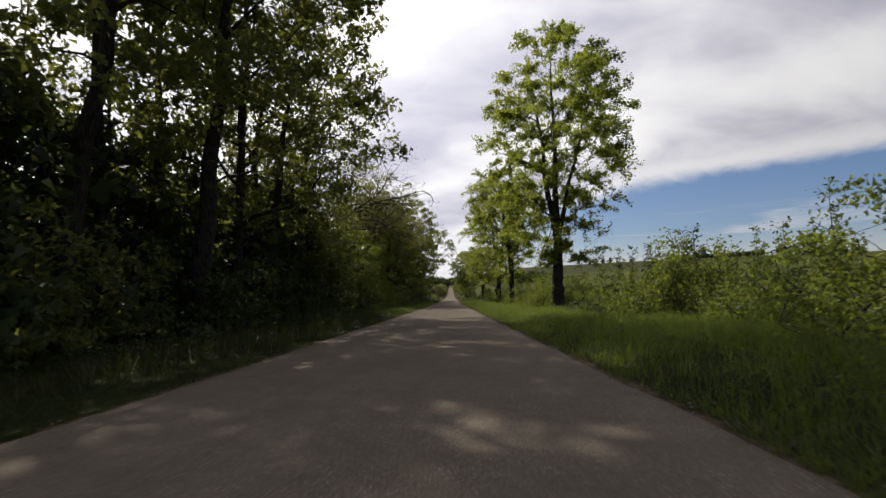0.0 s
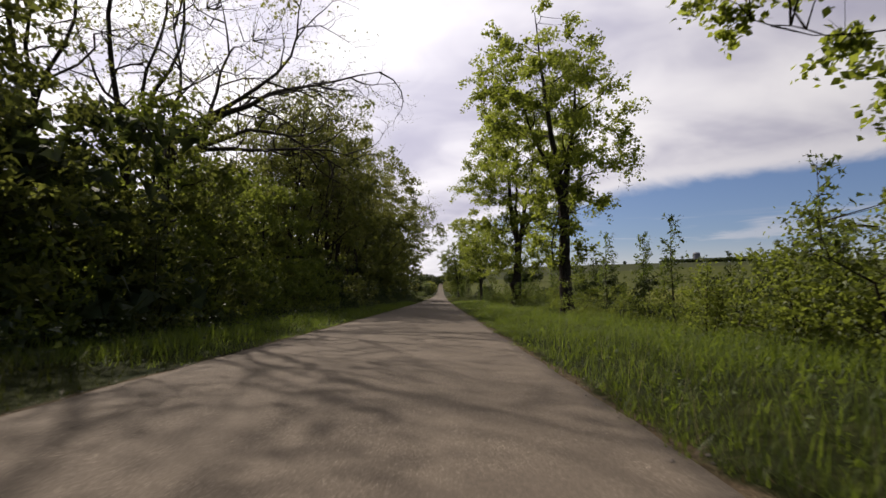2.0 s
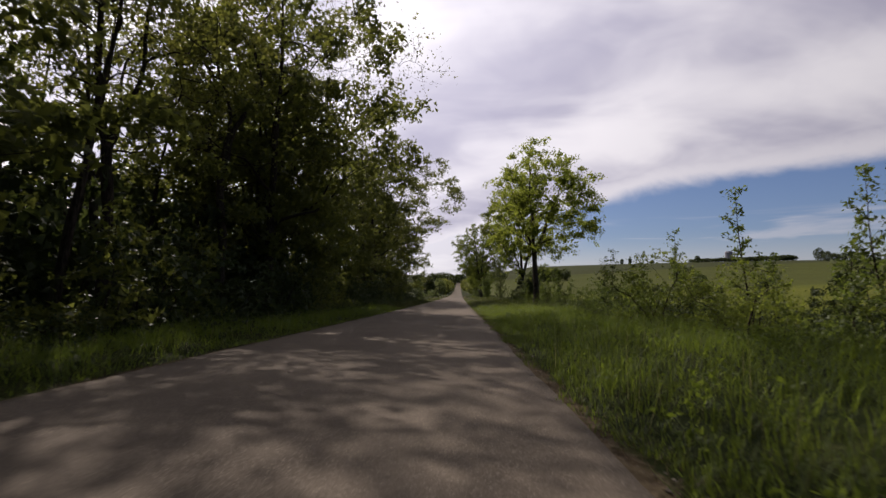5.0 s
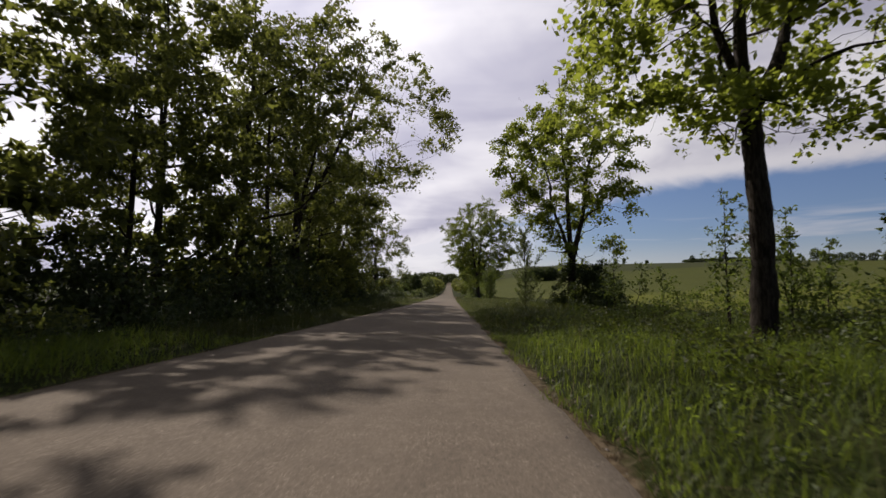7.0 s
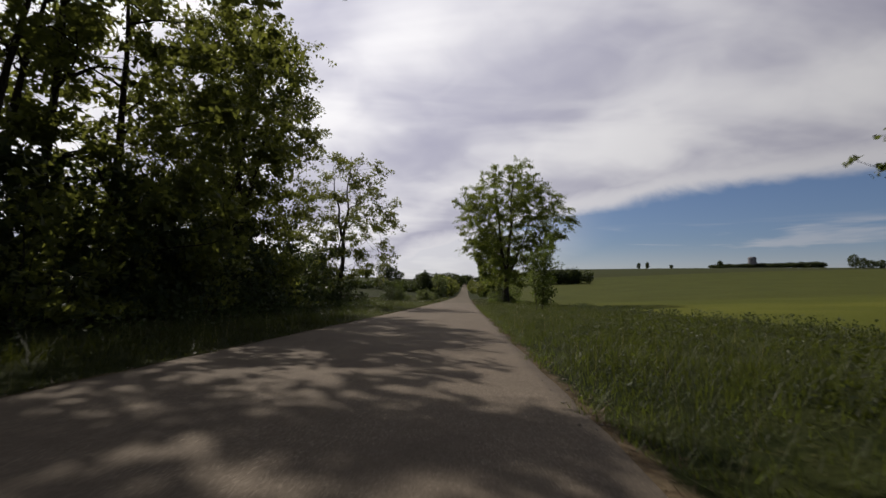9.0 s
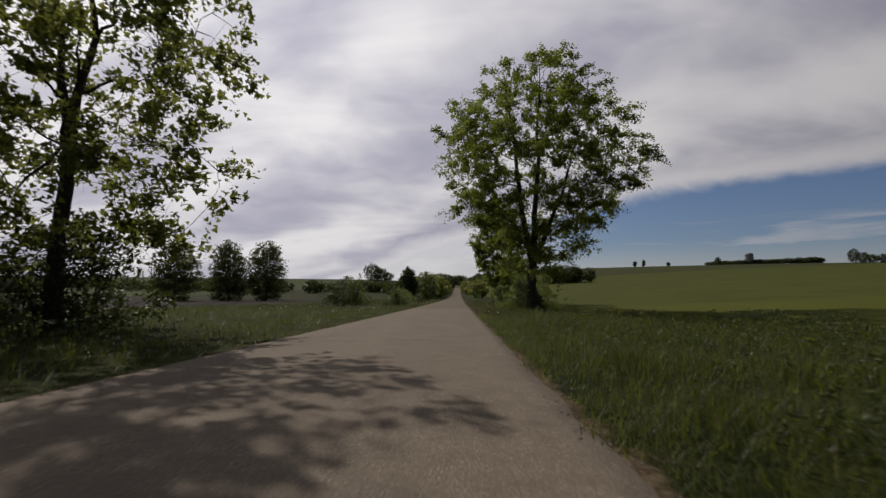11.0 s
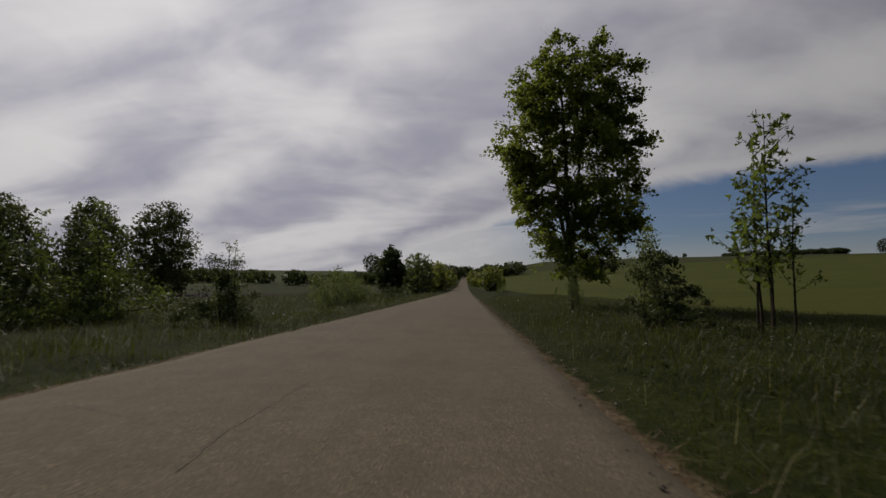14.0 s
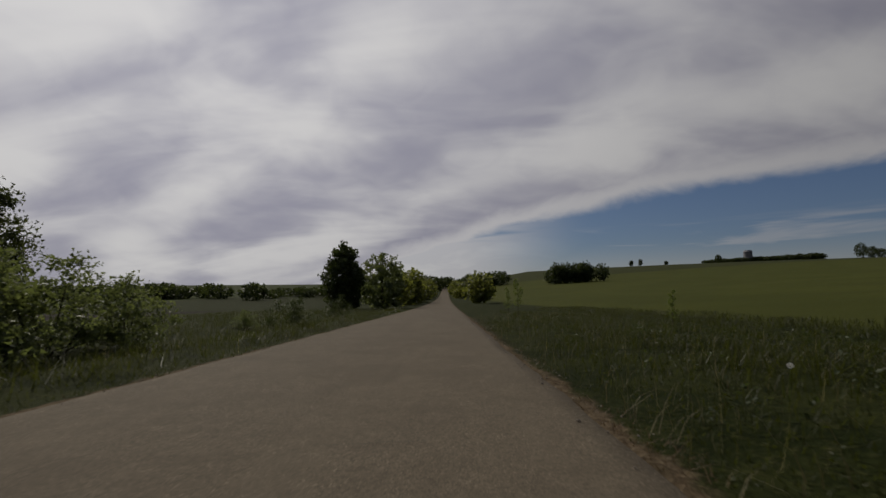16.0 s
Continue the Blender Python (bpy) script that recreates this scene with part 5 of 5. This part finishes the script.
weeds("verge_weeds_field", "broad-leaved weeds among the verge grass", 201, 1500, 9, lambda r, n, y: 3.2 + 5.5 * r.random(n), 4, 118, 0.050, 0.36, M_GRASS)
weeds("open_verge_weeds", "small dull weeds in the open verge", 204, 1500, 9, lambda r, n, y: 3.3 + 5.5 * r.random(n), 116, 250, 0.035, 0.22, M_MEADOW)
# weeds in the darkest leaf colour, which carries the wood's shade
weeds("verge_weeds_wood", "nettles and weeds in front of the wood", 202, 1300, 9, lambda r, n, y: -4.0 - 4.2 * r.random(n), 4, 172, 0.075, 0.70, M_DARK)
weeds("verge_herbs_field", "rough waist-high herbs on the verge by the crop", 203, 520, 26, lambda r, n, y: 4.2 + 6.8 * r.random(n), 104, 186, 0.058, 0.55, M_VERGE)
weeds("crop_edge_herbs", "dark rank herbs along the edge of the crop", 205, 360, 24, lambda r, n, y: 11.4 + 2.6 * r.random(n), 112, 182, 0.065, 0.55, M_DARK)
# herbs of the verge, dark enough to double as its shadowed hollows
weeds("verge_dark_herbs", "low dark herbs among the verge grass", 206, 620, 20, lambda r, n, y: 3.5 + 6.5 * r.random(n), 100, 250, 0.048, 0.32, M_DARK)
# dark leaves added here stand in for the verge's deep shade
weeds("shaded_herbs", "dark nettles added to deepen the shade on the verge", 208, 150, 20, lambda r, n, y: 3.3 + 5.2 * r.random(n), 111, 124, 0.052, 0.42, M_DARK)
weeds("ditch_herbs", "dark nettles along the ditch", 207, 520, 22, lambda r, n, y: 8.6 + 4.4 * r.random(n), 6, 112, 0.075, 0.75, M_DARK)


# small wear on the lane
def strip(name, points, width, mat, parent, label, seed):
    """A thin ragged line lying on the asphalt."""
    rng = np.random.default_rng(seed)
    pts = []
    for (x0, y0), (x1, y1) in zip(points[:-1], points[1:]):
        k = max(2, int(math.hypot(x1 - x0, y1 - y0) / 0.12))
        for i in range(k):
            pts.append((x0 + (x1 - x0) * i / k + rng.normal(0, 0.012), y0 + (y1 - y0) * i / k + rng.normal(0, 0.012)))
    pts.append(points[-1])
    p = np.array(pts)
    t = np.gradient(p, axis=0)
    t /= np.linalg.norm(t, axis=1)[:, None] + 1e-9
    nrm = np.stack([-t[:, 1], t[:, 0]], 1) * (width * (0.4 + 0.8 * rng.random(len(p))))[:, None]
    z = lane_z(p[:, 1]) + 0.0185 + 0.035 * (1 - np.square(p[:, 0] / HALF))
    rows = [np.column_stack([p + nrm, z]), np.column_stack([p - nrm, z])]
    v = np.concatenate(rows)
    n = len(p)
    i = np.arange(n - 1)
    f = np.stack([i, i + n, i + n + 1, i + 1], 1)
    part(name, mesh_from(name, v, f, mat), parent, label)


def gravel(name, label, seed, count, y0, y1, x0, x1):
    """Loose stones along both edges of the asphalt."""
    rng = np.random.default_rng(seed)
    y = y0 + (y1 - y0) * rng.random(count)
    x = (x0 + (x1 - x0) * rng.random(count) ** 1.4) * np.where(rng.random(count) < 0.6, 1, -1)
    size = 0.006 + 0.016 * rng.random(count) ** 3
    z = np.where(np.abs(x) < HALF, lane_z(y) + 0.014, land_z(x, y)) + size * 0.35
    dirs = np.array([[1, 0, 0], [0, 1, 0], [-1, 0, 0], [0, -1, 0], [0, 0, 0.7], [0, 0, -0.7]], float)
    v = (np.stack([x, y, z], 1)[:, None] + dirs[None] * size[:, None, None] * (0.7 + 0.6 * rng.random((count, 6, 1)))).reshape(-1, 3)
    f = np.array([[0, 1, 4], [1, 2, 4], [2, 3, 4], [3, 0, 4], [1, 0, 5], [2, 1, 5], [3, 2, 5], [0, 3, 5]])
    f = (np.arange(count)[:, None, None] * 6 + f[None]).reshape(-1, 3)
    tagged(new(name, mesh_from(name, v, f, M_STONE)), label, "gravel", kind="stuff")


gravel("edge_gravel", "loose pale stones along the edges of the lane", 301, 4500, 2, 250, 2.5, 3.0)
relaid = bpy.data.objects["road_relaid"]
strip("joint", [(-2.66, PATCH_Y), (2.66, PATCH_Y)], 0.010, M_CRACK, relaid, "dark open joint across the lane", 1)
for k, line in enumerate([[(0.0, 205.2), (-0.1, 205.8), (-0.1, 206.4), (-0.1, 207.1), (-0.1, 207.7)], [(-1.8, 206.6), (-1.2, 206.3), (-0.8, 206.2)], [(0.6, 230.6), (1.3, 230.7)]]):
    strip("crack", line, 0.004, M_CRACK, relaid, "thin dark crack", 5 + k)


def dandelion(x, y, h):
    base = tagged(new("dandelion_clock"), "white dandelion seed head on a thin stalk", "flower", "dandelion clocks")
    w = Wood(3)
    w.tube("stalk", w.line((0, 0, 0), (0.1, 0.05, 1), h, 4, 0.05, 0.02), np.linspace(0.004, 0.003, 5), 4)
    V, Fc, _ = w.tubes["stalk"]
    part("stalk", mesh_from("stalk", np.concatenate(V), np.concatenate(Fc), M_GRASS, True), base)
    tip = V[0][-1]
    rng = np.random.default_rng(8)
    d = rng.normal(0, 1, (90, 3))
    d /= np.linalg.norm(d, axis=1)[:, None]
    v, f = leaf_cloud(rng, [tip + d * 0.024], 160, 0.012, 0.002)
    part("seed_head", mesh_from("seed_head", v, f, M_FLUFF), base, "fluffy white seed head")
    base.matrix_basis = pose(x, y, gz(x, y))
    return base


clock = dandelion(3.60, 185.9, 0.32)
rd = random.Random(4)
for _ in range(14):
    yy = rd.uniform(184, 232)
    xx = rd.choice((-1, 1)) * rd.uniform(3.3, 5.2)
    copy_thing(clock, pose(xx, yy, gz(xx, yy), 0, 0, rd.uniform(0, 360)))
for _ in range(34):
    yy = rd.uniform(186, 206)
    xx = -rd.uniform(4.0, 11.0)
    copy_thing(clock, pose(xx, yy, gz(xx, yy), 0, 0, rd.uniform(0, 360)))
